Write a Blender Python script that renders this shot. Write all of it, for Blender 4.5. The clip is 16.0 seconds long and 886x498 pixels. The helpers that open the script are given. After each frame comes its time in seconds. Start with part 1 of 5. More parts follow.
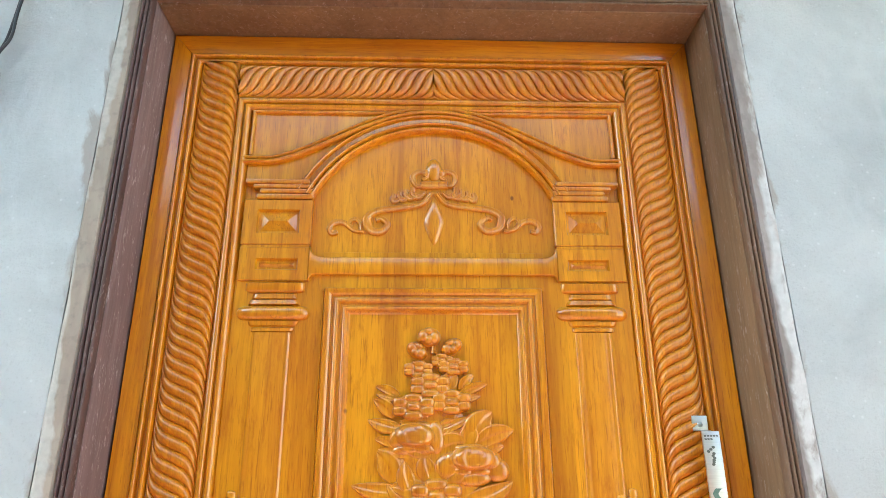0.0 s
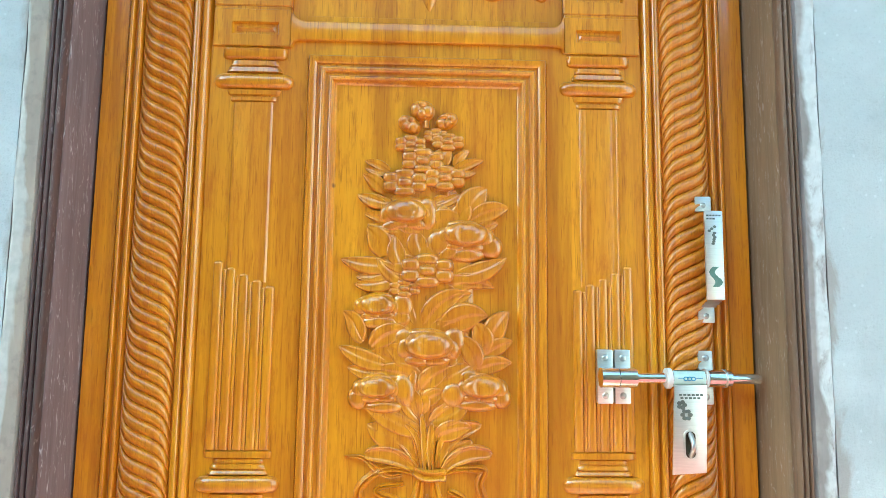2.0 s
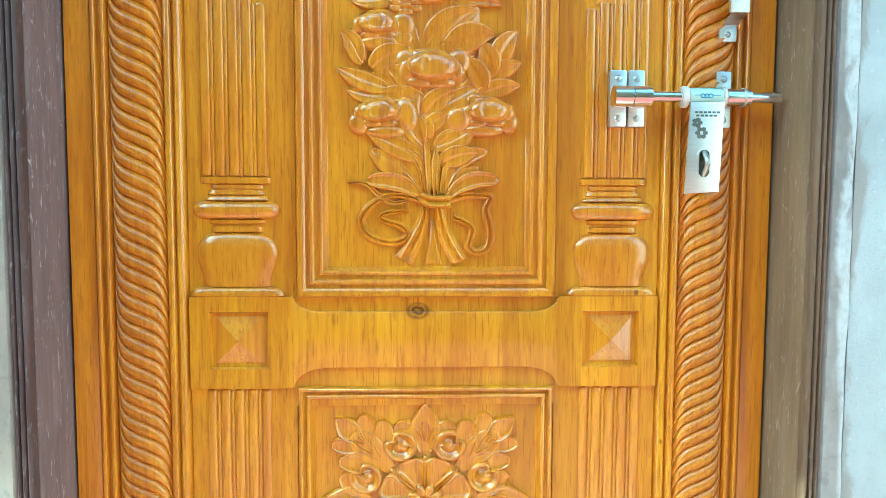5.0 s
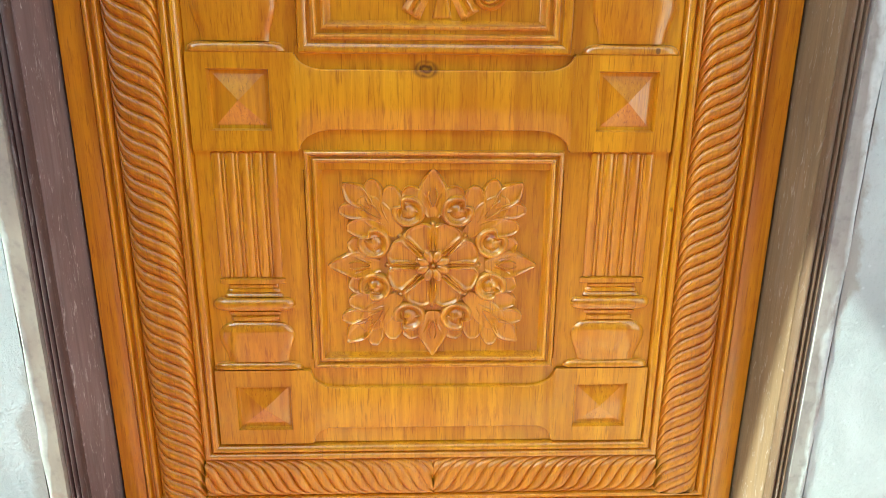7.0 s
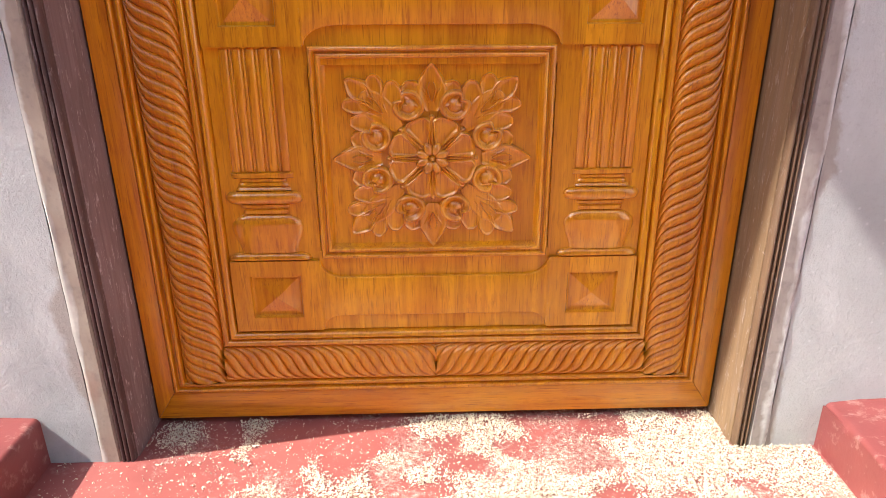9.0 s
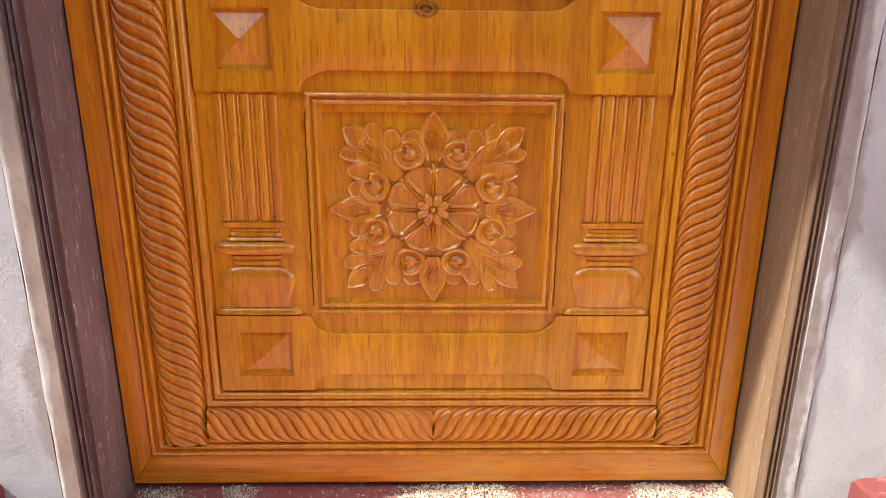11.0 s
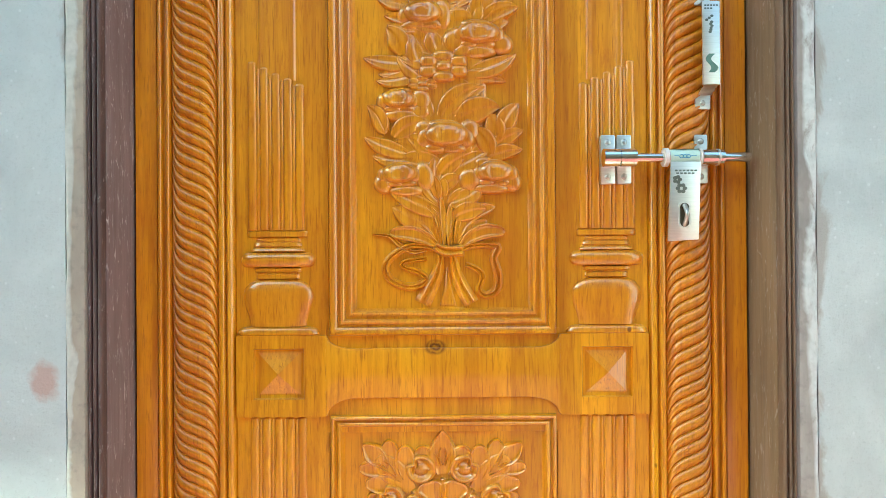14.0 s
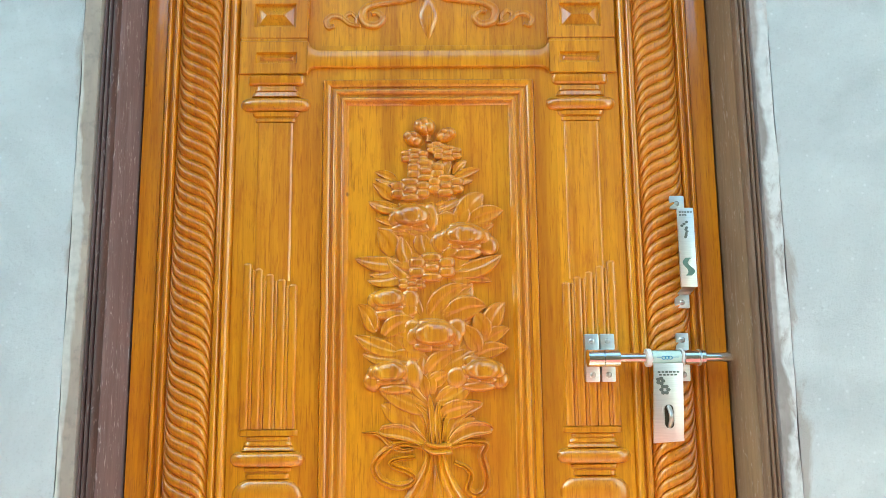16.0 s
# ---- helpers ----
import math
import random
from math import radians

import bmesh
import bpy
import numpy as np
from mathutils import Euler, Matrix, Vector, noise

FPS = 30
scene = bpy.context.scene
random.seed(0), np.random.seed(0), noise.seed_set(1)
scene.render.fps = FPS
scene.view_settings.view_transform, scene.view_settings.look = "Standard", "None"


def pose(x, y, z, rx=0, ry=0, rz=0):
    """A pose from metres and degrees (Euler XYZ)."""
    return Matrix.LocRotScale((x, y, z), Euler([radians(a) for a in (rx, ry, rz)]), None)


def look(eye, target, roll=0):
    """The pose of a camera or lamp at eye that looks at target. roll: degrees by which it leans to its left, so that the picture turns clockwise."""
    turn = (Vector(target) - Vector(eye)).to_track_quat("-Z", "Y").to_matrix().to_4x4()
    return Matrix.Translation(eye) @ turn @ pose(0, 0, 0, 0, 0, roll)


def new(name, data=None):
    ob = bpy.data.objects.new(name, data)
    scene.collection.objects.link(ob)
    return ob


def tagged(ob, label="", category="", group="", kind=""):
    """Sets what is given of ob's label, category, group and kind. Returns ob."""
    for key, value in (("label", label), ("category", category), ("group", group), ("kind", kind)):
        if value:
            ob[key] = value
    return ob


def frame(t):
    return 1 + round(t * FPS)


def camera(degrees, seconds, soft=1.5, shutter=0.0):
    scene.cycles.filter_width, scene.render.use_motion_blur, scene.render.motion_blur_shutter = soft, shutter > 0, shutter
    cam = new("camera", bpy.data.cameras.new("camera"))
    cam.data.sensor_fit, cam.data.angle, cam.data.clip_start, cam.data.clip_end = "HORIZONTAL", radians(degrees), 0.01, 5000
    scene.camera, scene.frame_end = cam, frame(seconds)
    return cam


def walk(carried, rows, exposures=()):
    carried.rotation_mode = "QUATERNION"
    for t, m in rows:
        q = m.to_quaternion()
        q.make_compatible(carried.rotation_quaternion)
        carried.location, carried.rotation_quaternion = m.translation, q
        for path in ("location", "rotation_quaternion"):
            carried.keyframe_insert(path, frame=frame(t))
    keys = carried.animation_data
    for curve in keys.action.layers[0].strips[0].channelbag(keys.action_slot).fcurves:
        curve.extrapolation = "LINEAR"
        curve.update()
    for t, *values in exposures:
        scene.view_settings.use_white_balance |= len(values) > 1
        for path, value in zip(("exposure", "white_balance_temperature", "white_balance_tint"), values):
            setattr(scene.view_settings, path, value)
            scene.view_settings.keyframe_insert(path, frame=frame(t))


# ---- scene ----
cam = camera(65.95, 16.0, soft=0.8)
# seconds, eye x, y, z in metres, yaw, pitch, roll in degrees
PATH = [
    (0, -0.0250, -1.1243, 1.2296, -2.10, 20.26, -0.38),
    (0.5, -0.0242, -1.1010, 1.2094, -2.37, 17.56, -0.29),
    (1, -0.0158, -1.0772, 1.1893, -1.77, 14.00, -0.26),
    (1.5, -0.0114, -1.0548, 1.1718, -2.23, 10.17, 0.11),
    (2, -0.0094, -1.0367, 1.1498, -2.00, 6.59, 0.66),
    (2.5, -0.0022, -1.0245, 1.1321, -1.26, 3.82, 0.80),
    (3, -0.0092, -1.0190, 1.1362, -1.83, 0.48, 0.72),
    (3.2, -0.0160, -1.0160, 1.1364, -2.15, -1.14, 0.80),
    (5.3, -0.0229, -0.9749, 0.9059, -2.56, -5.26, 0.26),
    (5.5, -0.0260, -0.9706, 0.8957, -2.51, -7.00, 0.40),
    (6, -0.0268, -0.9702, 0.8634, -2.56, -9.98, 0.68),
    (6.5, -0.0304, -0.9666, 0.8399, -2.30, -13.50, 0.65),
    (7, -0.0248, -0.9700, 0.8092, -2.22, -16.82, 0.54),
    (7.5, -0.0208, -0.9890, 0.7850, -1.92, -19.24, 0.50),
    (8, -0.0126, -1.0150, 0.7643, -1.55, -21.54, 0.34),
    (8.2, -0.0104, -1.0266, 0.7608, -1.44, -21.98, 0.10),
    (10.3, -0.0208, -1.0585, 0.7339, -1.51, -19.63, -0.56),
    (10.5, -0.0102, -1.0412, 0.7263, -1.12, -19.03, -0.21),
    (11, -0.0119, -0.9919, 0.7377, -1.45, -17.29, 0.58),
    (11.5, -0.0142, -0.9666, 0.7514, -1.37, -15.05, 0.94),
    (12, -0.0151, -0.9701, 0.7847, -1.02, -12.07, 0.97),
    (12.5, -0.0149, -1.0092, 0.8208, -0.93, -9.26, 0.73),
    (13, -0.0124, -1.0582, 0.8519, -0.61, -6.93, 0.18),
    (13.5, -0.0065, -1.0996, 0.8814, -0.57, -3.38, 0.30),
    (14, -0.0095, -1.1245, 0.9308, -0.52, 0.22, -0.39),
    (14.5, -0.0116, -1.1267, 0.9524, -0.63, 3.53, -0.38),
    (15, -0.0087, -1.1346, 0.9827, -0.79, 6.45, -0.40),
    (15.5, -0.0099, -1.1457, 1.0351, -1.43, 7.52, -0.23),
    (16, 0.0091, -1.1666, 1.1095, -0.68, 7.73, -0.55),
]
EXPOSURES = [
    (0.0, 2.64, 6050, -11), (0.6, 2.70, 5800, -14), (1.0, 2.64, 5600, -18), (1.5, 2.64, 5400, -21), (3.0, 2.68, 4850, -32), (5.5, 2.62, 4700, -35), (6.2, 2.40, 4900, -31), (7.0, 2.16, 5650, -18), (7.5, 2.08, 6050, -6), (8.0, 1.92, 6550, 11), (10.5, 1.58, 6600, 19), (11.0, 1.70, 6600, 17), (11.5, 1.92, 6550, 13), (12.2, 2.00, 6150, -5), (14.0, 2.38, 5750, -22), (16.0, 2.54, 5650, -22),
]
walk(cam, [(t, pose(x, y, z, 0, 0, yaw) @ pose(0, 0, 0, 90 + pitch) @ pose(0, 0, 0, 0, 0, roll)) for t, x, y, z, yaw, pitch, roll in PATH], EXPOSURES)

# ---- light: open sky in front of the porch, sun from the front and side, low along the wall ----
SUN_WAY = Vector((1.0, 0.182, -1.2)).normalized()
world = bpy.data.worlds.new("sky")
scene.world = world
world.use_nodes = True
sky = world.node_tree.nodes.new("ShaderNodeTexSky")
sky.sky_type, sky.sun_disc = "NISHITA", False
sky.air_density, sky.dust_density = 1.0, 2.2
sky.sun_elevation, sky.sun_rotation = radians(49.7), radians(259.7)
world.node_tree.links.new(sky.outputs[0], world.node_tree.nodes["Background"].inputs[0])
world.node_tree.nodes["Background"].inputs[1].default_value = 0.15
sun = new("sun", bpy.data.lights.new("sun", "SUN"))
sun.data.energy, sun.data.angle, sun.data.color = 3.2, radians(0.6), (1.0, 0.95, 0.86)
sun.matrix_world = look((0, 0, 5), Vector((0, 0, 5)) + SUN_WAY)


# ---- materials ----
def material(name):
    m = bpy.data.materials.new(name)
    m.use_nodes = True
    t = m.node_tree
    return m, t, t.nodes["Principled BSDF"]


class Net:
    """Short calls for building node trees."""

    def __init__(self, tree):
        self.t = tree

    def n(self, kind, **kw):
        node = self.t.nodes.new(kind)
        for key, value in kw.items():
            if key == "op":
                node.operation = value
            elif key == "blend":
                node.blend_type = value
            elif key == "dtype":
                node.data_type = value
            elif key == "feature":
                node.feature = value
        return node

    def put(self, value, socket):
        if hasattr(value, "is_output"):
            self.t.links.new(value, socket)
        elif value is not None:
            socket.default_value = value

    def math(self, op, a, b=None, c=None):
        node = self.n("ShaderNodeMath", op=op)
        for i, value in enumerate((a, b, c)):
            self.put(value, node.inputs[i])
        return node.outputs[0]

    def coords(self, scale=(1, 1, 1), loc=(0, 0, 0)):
        tc = self.n("ShaderNodeTexCoord")
        mp = self.n("ShaderNodeMapping")
        self.t.links.new(tc.outputs["Object"], mp.inputs[0])
        mp.inputs["Scale"].default_value, mp.inputs["Location"].default_value = scale, loc
        return mp.outputs[0]

    def noise(self, vec, scale, detail=4, rough=0.6, distort=0.0):
        node = self.n("ShaderNodeTexNoise")
        self.put(vec, node.inputs["Vector"])
        node.inputs["Scale"].default_value, node.inputs["Detail"].default_value = scale, detail
        node.inputs["Roughness"].default_value, node.inputs["Distortion"].default_value = rough, distort
        return node.outputs["Fac"]

    def ramp(self, fac, *stops):
        node = self.n("ShaderNodeValToRGB")
        self.put(fac, node.inputs[0])
        e = node.color_ramp.elements
        while len(e) < len(stops):
            e.new(0.5)
        for el, (p, col) in zip(e, stops):
            el.position = p
            el.color = (*col, 1) if len(col) == 3 else col
        return node.outputs[0]

    def step(self, fac, lo, hi):
        node = self.n("ShaderNodeMapRange")
        self.put(fac, node.inputs[0])
        node.inputs[1].default_value, node.inputs[2].default_value = lo, hi
        return node.outputs[0]

    def mix(self, fac, a, b, blend="MIX"):
        node = self.n("ShaderNodeMix", dtype="RGBA", blend=blend)
        self.put(fac, node.inputs[0])
        self.put((*a, 1) if isinstance(a, tuple) else a, node.inputs[6])
        self.put((*b, 1) if isinstance(b, tuple) else b, node.inputs[7])
        return node.outputs[2]

    def xyz(self, vec):
        node = self.n("ShaderNodeSeparateXYZ")
        self.put(vec, node.inputs[0])
        return node.outputs

    def bump(self, height, strength, distance, bsdf):
        node = self.n("ShaderNodeBump")
        self.put(height, node.inputs["Height"])
        node.inputs["Strength"].default_value, node.inputs["Distance"].default_value = strength, distance
        self.t.links.new(node.outputs[0], bsdf.inputs["Normal"])


def lacquered_wood(name, light, dark, along="z", staves=0.0, rough=0.26, knot=False, coat=1.0, haze=0.11):
    """Clear-lacquered hardwood: fine grain, broad figure, glued staves of differing tone, open pores."""
    m, tree, b = material(name)
    k = Net(tree)
    base = (34, 34, 1.6) if along == "z" else (1.6, 34, 34)
    broad = (9, 9, 0.9) if along == "z" else (0.9, 9, 9)
    grain = k.noise(k.coords(base), 3.0, 6, 0.65, 0.4)
    figure = k.noise(k.coords(broad, (3, 1, 7)), 1.6, 4, 0.55, 1.2)
    pores = k.noise(k.coords((420, 420, 22) if along == "z" else (22, 420, 420)), 1.0, 2, 0.5)
    col = k.mix(k.step(figure, 0.30, 0.72), light, dark)
    col = k.mix(k.math("MULTIPLY", k.step(grain, 0.42, 0.66), 0.55), col, (dark[0] * 0.66, dark[1] * 0.46, dark[2]))
    if staves:
        x = k.xyz(k.coords())[0 if along == "z" else 2]
        wob = k.math("MULTIPLY", k.noise(k.coords((2, 2, 0.4)), 1.0), 0.010)
        cell = k.math("FLOOR", k.math("DIVIDE", k.math("ADD", x, wob), staves))
        wn = k.n("ShaderNodeTexWhiteNoise")
        wn.noise_dimensions = "1D"
        k.put(cell, wn.inputs["W"])
        tone = wn.outputs["Value"]
        col = k.mix(k.math("MULTIPLY", k.step(tone, 0.45, 1.0), 0.30), col, tuple(c * 0.62 for c in dark))
        col = k.mix(k.math("MULTIPLY", k.step(tone, 0.35, 0.0), 0.25), col, tuple(min(1, c * 1.22) for c in light))
    streak = k.noise(k.coords((16, 16, 0.55) if along == "z" else (0.55, 16, 16), (5, 2, 1)), 1.3, 3, 0.6, 0.3)
    col = k.mix(k.math("MULTIPLY", k.step(streak, 0.57, 0.72), 0.55), col, (dark[0] * 0.54, dark[1] * 0.36, dark[2]))
    # uneven stain: broad smoky drifts along the grain and fine mottling where the lacquer soaked in
    drift = k.noise(k.coords((7, 7, 1.3) if along == "z" else (1.3, 7, 7), (1, 4, 2)), 1.4, 5, 0.62, 0.8)
    col = k.mix(k.math("MULTIPLY", k.step(drift, 0.50, 0.74), 0.55), col, (dark[0] * 0.70, dark[1] * 0.46, dark[2]))
    mottle = k.noise(k.coords((60, 60, 14) if along == "z" else (14, 60, 60)), 1.6, 4, 0.7)
    col = k.mix(k.math("MULTIPLY", k.step(mottle, 0.52, 0.70), 0.50), col, (dark[0] * 0.68, dark[1] * 0.46, dark[2]))
    if knot:
        p = k.xyz(k.coords((1, 1, 1.5), (0.013, 0, -1.160)))
        r = k.math("SQRT", k.math("ADD", k.math("POWER", p[0], 2.0), k.math("POWER", p[2], 2.0)))
        ring = k.math("SINE", k.math("ADD", k.math("MULTIPLY", r, 620.0), k.math("MULTIPLY", grain, 9.0)))
        near = k.step(r, 0.021, 0.012)
        col = k.mix(k.math("MULTIPLY", near, k.step(ring, -2.2, 1.2)), col, (0.11, 0.028, 0.006))
        # small tight pin knots
    v = k.n("ShaderNodeTexVoronoi")
    k.put(k.coords((1, 1, 0.7)), v.inputs["Vector"])
    v.inputs["Scale"].default_value = 7.0
    col = k.mix(k.math("MULTIPLY", k.step(v.outputs["Distance"], 0.030, 0.018), 0.75), col, (0.09, 0.024, 0.006))
    col = k.mix(k.math("MULTIPLY", k.step(pores, 0.58, 0.70), 0.55), col, (dark[0] * 0.50, dark[1] * 0.34, dark[2]))
    tree.links.new(col, b.inputs["Base Color"])
    r = k.math("ADD", rough, k.math("MULTIPLY", k.step(figure, 0.3, 0.8), 0.10))
    tree.links.new(r, b.inputs["Roughness"])
    b.inputs["Coat Weight"].default_value, b.inputs["Coat Roughness"].default_value = coat, haze
    b.inputs["Coat IOR"].default_value = 1.68
    b.inputs["Specular IOR Level"].default_value = 0.25
    h = k.math("ADD", k.math("MULTIPLY", grain, 0.6), k.math("MULTIPLY", pores, 0.7))
    k.bump(h, 0.20, 0.0016, b)
    return m


def primed_wood(name, light, dark, scuffs=0.5, rough=0.6):
    """Unvarnished, dusty frame timber with grain, scuffs and paint flecks."""
    m, tree, b = material(name)
    k = Net(tree)
    grain = k.noise(k.coords((60, 60, 2.2)), 2.0, 6, 0.7, 0.5)
    cloud = k.noise(k.coords((6, 6, 2.0)), 1.5, 5, 0.6)
    col = k.mix(k.step(cloud, 0.3, 0.72), light, dark)
    col = k.mix(k.math("MULTIPLY", k.step(grain, 0.45, 0.7), 0.5), col, tuple(c * 0.55 for c in dark))
    rub = k.noise(k.coords((26, 26, 3.0), (3, 1, 5)), 1.5, 4, 0.65, 0.6)
    col = k.mix(k.math("MULTIPLY", k.step(rub, 0.54, 0.74), 0.35 * scuffs), col, (0.40, 0.36, 0.36))
    fleck = k.noise(k.coords((46, 46, 11)), 2.4, 6, 0.72, 1.4)
    col = k.mix(k.math("MULTIPLY", k.step(fleck, 0.575, 0.68), scuffs), col, (0.52, 0.47, 0.46))
    tree.links.new(col, b.inputs["Base Color"])
    b.inputs["Roughness"].default_value = rough
    k.bump(grain, 0.35, 0.0015, b)
    return m


def plaster(name, light, dark, stain, stain_amount=0.5, brick_stain=None):
    """Trowelled cement plaster with clouds, trowel streaks, grit and pits."""
    m, tree, b = material(name)
    k = Net(tree)
    cloud = k.noise(k.coords((1, 1, 1)), 3.2, 6, 0.62, 0.6)
    wash = k.noise(k.coords((1, 1, 1), (4, 2, 9)), 1.4, 5, 0.6, 0.8)
    grit = k.noise(k.coords(), 170.0, 5, 0.75)
    pits = k.noise(k.coords(), 46.0, 3, 0.6)
    col = k.mix(k.step(cloud, 0.34, 0.68), dark, light)
    col = k.mix(k.math("MULTIPLY", k.step(wash, 0.52, 0.70), stain_amount), col, stain)
    col = k.mix(k.math("MULTIPLY", k.step(grit, 0.54, 0.70), 0.30), col, tuple(c * 0.62 for c in dark))
    dots = k.n("ShaderNodeTexVoronoi")
    k.put(k.coords(), dots.inputs["Vector"])
    dots.inputs["Scale"].default_value = 46.0
    col = k.mix(k.math("MULTIPLY", k.step(dots.outputs["Distance"], 0.13, 0.07), 0.30), col, tuple(min(0.8, c * 1.30) for c in light))
    smear = k.noise(k.coords((1, 1, 0.45), (6, 1, 2)), 7.0, 6, 0.68, 1.0)
    col = k.mix(k.math("MULTIPLY", k.step(smear, 0.52, 0.70), 0.40), col, tuple(min(0.7, c * 1.12) for c in light))
    if brick_stain:
        c = k.xyz(k.coords())
        off = k.math("SUBTRACT", k.math("ABSOLUTE", c[0]), 0.5640)
        rag = k.noise(k.coords((1, 1, 0.55), (2, 0, 1)), 5.0, 6, 0.65, 0.6)
        near = k.step(k.math("ADD", off, k.math("MULTIPLY", k.math("SUBTRACT", rag, 0.5), 0.16)), 0.006, -0.004)
        col = k.mix(k.math("MULTIPLY", near, 0.75), col, (0.34, 0.315, 0.275))
        p = k.xyz(k.coords((1, 1, 0.75), (-brick_stain[0], 0, -0.75 * brick_stain[1])))
        r = k.math("SQRT", k.math("ADD", k.math("POWER", p[0], 2.0), k.math("POWER", p[2], 2.0)))
        r = k.math("ADD", r, k.math("MULTIPLY", k.noise(k.coords(), 30.0, 4), 0.03))
        col = k.mix(k.math("MULTIPLY", k.step(r, 0.040, 0.030), 0.6), col, (0.42, 0.20, 0.14))
    tree.links.new(col, b.inputs["Base Color"])
    b.inputs["Roughness"].default_value = 0.88
    h = k.math("ADD", k.math("MULTIPLY", grit, 0.6), k.math("ADD", k.math("MULTIPLY", pits, 0.7), k.math("MULTIPLY", cloud, 0.4)))
    k.bump(h, 0.80, 0.0036, b)
    return m


def patch_mortar(name, sign):
    """Mortar run in along the frame: tan and grey-brown near the wood, limewashed with a ragged line further off."""
    m, tree, b = material(name)
    k = Net(tree)
    c = k.xyz(k.coords())
    rag = k.noise(k.coords((1, 1, 0.5), (0, 0, 3 if sign < 0 else 8)), 6.0, 5, 0.62, 0.8)
    fine = k.noise(k.coords(), 60.0, 4, 0.6)
    d = k.math("SUBTRACT", k.math("MULTIPLY", c[0], float(sign)), 0.532)
    edge = k.math("ADD", d, k.math("MULTIPLY", k.math("SUBTRACT", rag, 0.5), 0.08))
    lime = k.step(edge, 0.021 if sign < 0 else 0.012, 0.025 if sign < 0 else 0.019)
    if sign > 0:
        lime = k.math("MULTIPLY", lime, k.step(k.noise(k.coords((2, 2, 1), (7, 3, 1)), 14.0, 5, 0.7, 0.5), 0.32, 0.48))
    one, two = ((0.44, 0.395, 0.315), (0.32, 0.285, 0.235)) if sign < 0 else ((0.40, 0.38, 0.345), (0.25, 0.235, 0.215))
    tan = k.mix(k.step(k.noise(k.coords((5, 5, 1.6)), 3.0, 5, 0.65), 0.35, 0.65), one, two)
    tan = k.mix(k.math("MULTIPLY", k.step(fine, 0.52, 0.68), 0.4), tan, (0.20, 0.185, 0.17))
    lit, dull = ((0.52, 0.53, 0.48), (0.42, 0.43, 0.39)) if sign < 0 else ((0.60, 0.64, 0.62), (0.49, 0.53, 0.515))
    pale = k.mix(k.step(fine, 0.4, 0.7), lit, dull)
    col = k.mix(lime, tan, pale)
    blot = k.noise(k.coords((3, 3, 2), (1, 0, 5)), 2.2, 4, 0.6)
    col = k.mix(k.math("MULTIPLY", k.step(blot, 0.70, 0.76), 0.4), col, (0.36, 0.22, 0.16))
    tree.links.new(col, b.inputs["Base Color"])
    b.inputs["Roughness"].default_value = 0.9
    k.bump(k.math("ADD", k.math("MULTIPLY", fine, 0.5), k.math("MULTIPLY", lime, 0.25)), 0.4, 0.002, b)
    return m


def red_oxide(name, dusty, one=(0.36, 0.112, 0.094), two=(0.25, 0.072, 0.064)):
    """Polished red-oxide cement floor with sawdust ground into it in drifts."""
    m, tree, b = material(name)
    k = Net(tree)
    cloud = k.noise(k.coords(), 5.0, 5, 0.6)
    col = k.mix(k.step(cloud, 0.3, 0.7), one, two)
    worn = k.noise(k.coords((1, 1, 1), (2, 7, 3)), 38.0, 4, 0.7)
    col = k.mix(k.math("MULTIPLY", k.step(worn, 0.56, 0.72), 0.42), col, (0.55, 0.38, 0.32))
    if dusty:
        c = k.xyz(k.coords())
        drift = k.noise(k.coords((1, 1, 1), (0.3, 0.1, 0)), 6.5, 3, 0.55, 0.5)
        grit = k.noise(k.coords(), 120.0, 3, 0.75)
        side = k.math("MULTIPLY", k.math("ADD", c[0], 0.2), 0.14)
        f = k.math("ADD", k.math("ADD", drift, side), k.math("MULTIPLY", k.math("SUBTRACT", grit, 0.5), 0.75))
        heap = k.step(f, 0.58, 0.80)
        col = k.mix(k.math("MULTIPLY", heap, 0.50), col, k.mix(k.step(grit, 0.40, 0.62), (0.50, 0.40, 0.24), (0.90, 0.86, 0.72)))
        k.bump(k.math("ADD", k.math("MULTIPLY", heap, 0.7), k.math("MULTIPLY", grit, heap)), 0.6, 0.004, b)
        tree.links.new(k.math("ADD", 0.42, k.math("MULTIPLY", heap, 0.5)), b.inputs["Roughness"])
    else:
        b.inputs["Roughness"].default_value = 0.45
        k.bump(worn, 0.3, 0.002, b)
    tree.links.new(col, b.inputs["Base Color"])
    return m


def plain(name, color, rough=0.5, metal=0.0, wear=0.15, scale=40.0, stretch=(1, 1, 1), bump=0.1):
    m, tree, b = material(name)
    k = Net(tree)
    f = k.noise(k.coords(stretch), scale, 4, 0.6)
    tree.links.new(k.mix(k.step(f, 0.35, 0.7), color, tuple(c * (1 - wear) for c in color)), b.inputs["Base Color"])
    tree.links.new(k.math("ADD", rough, k.math("MULTIPLY", k.math("SUBTRACT", f, 0.5), 0.12)), b.inputs["Roughness"])
    b.inputs["Metallic"].default_value = metal
    k.bump(f, bump, 0.0006, b)
    return m


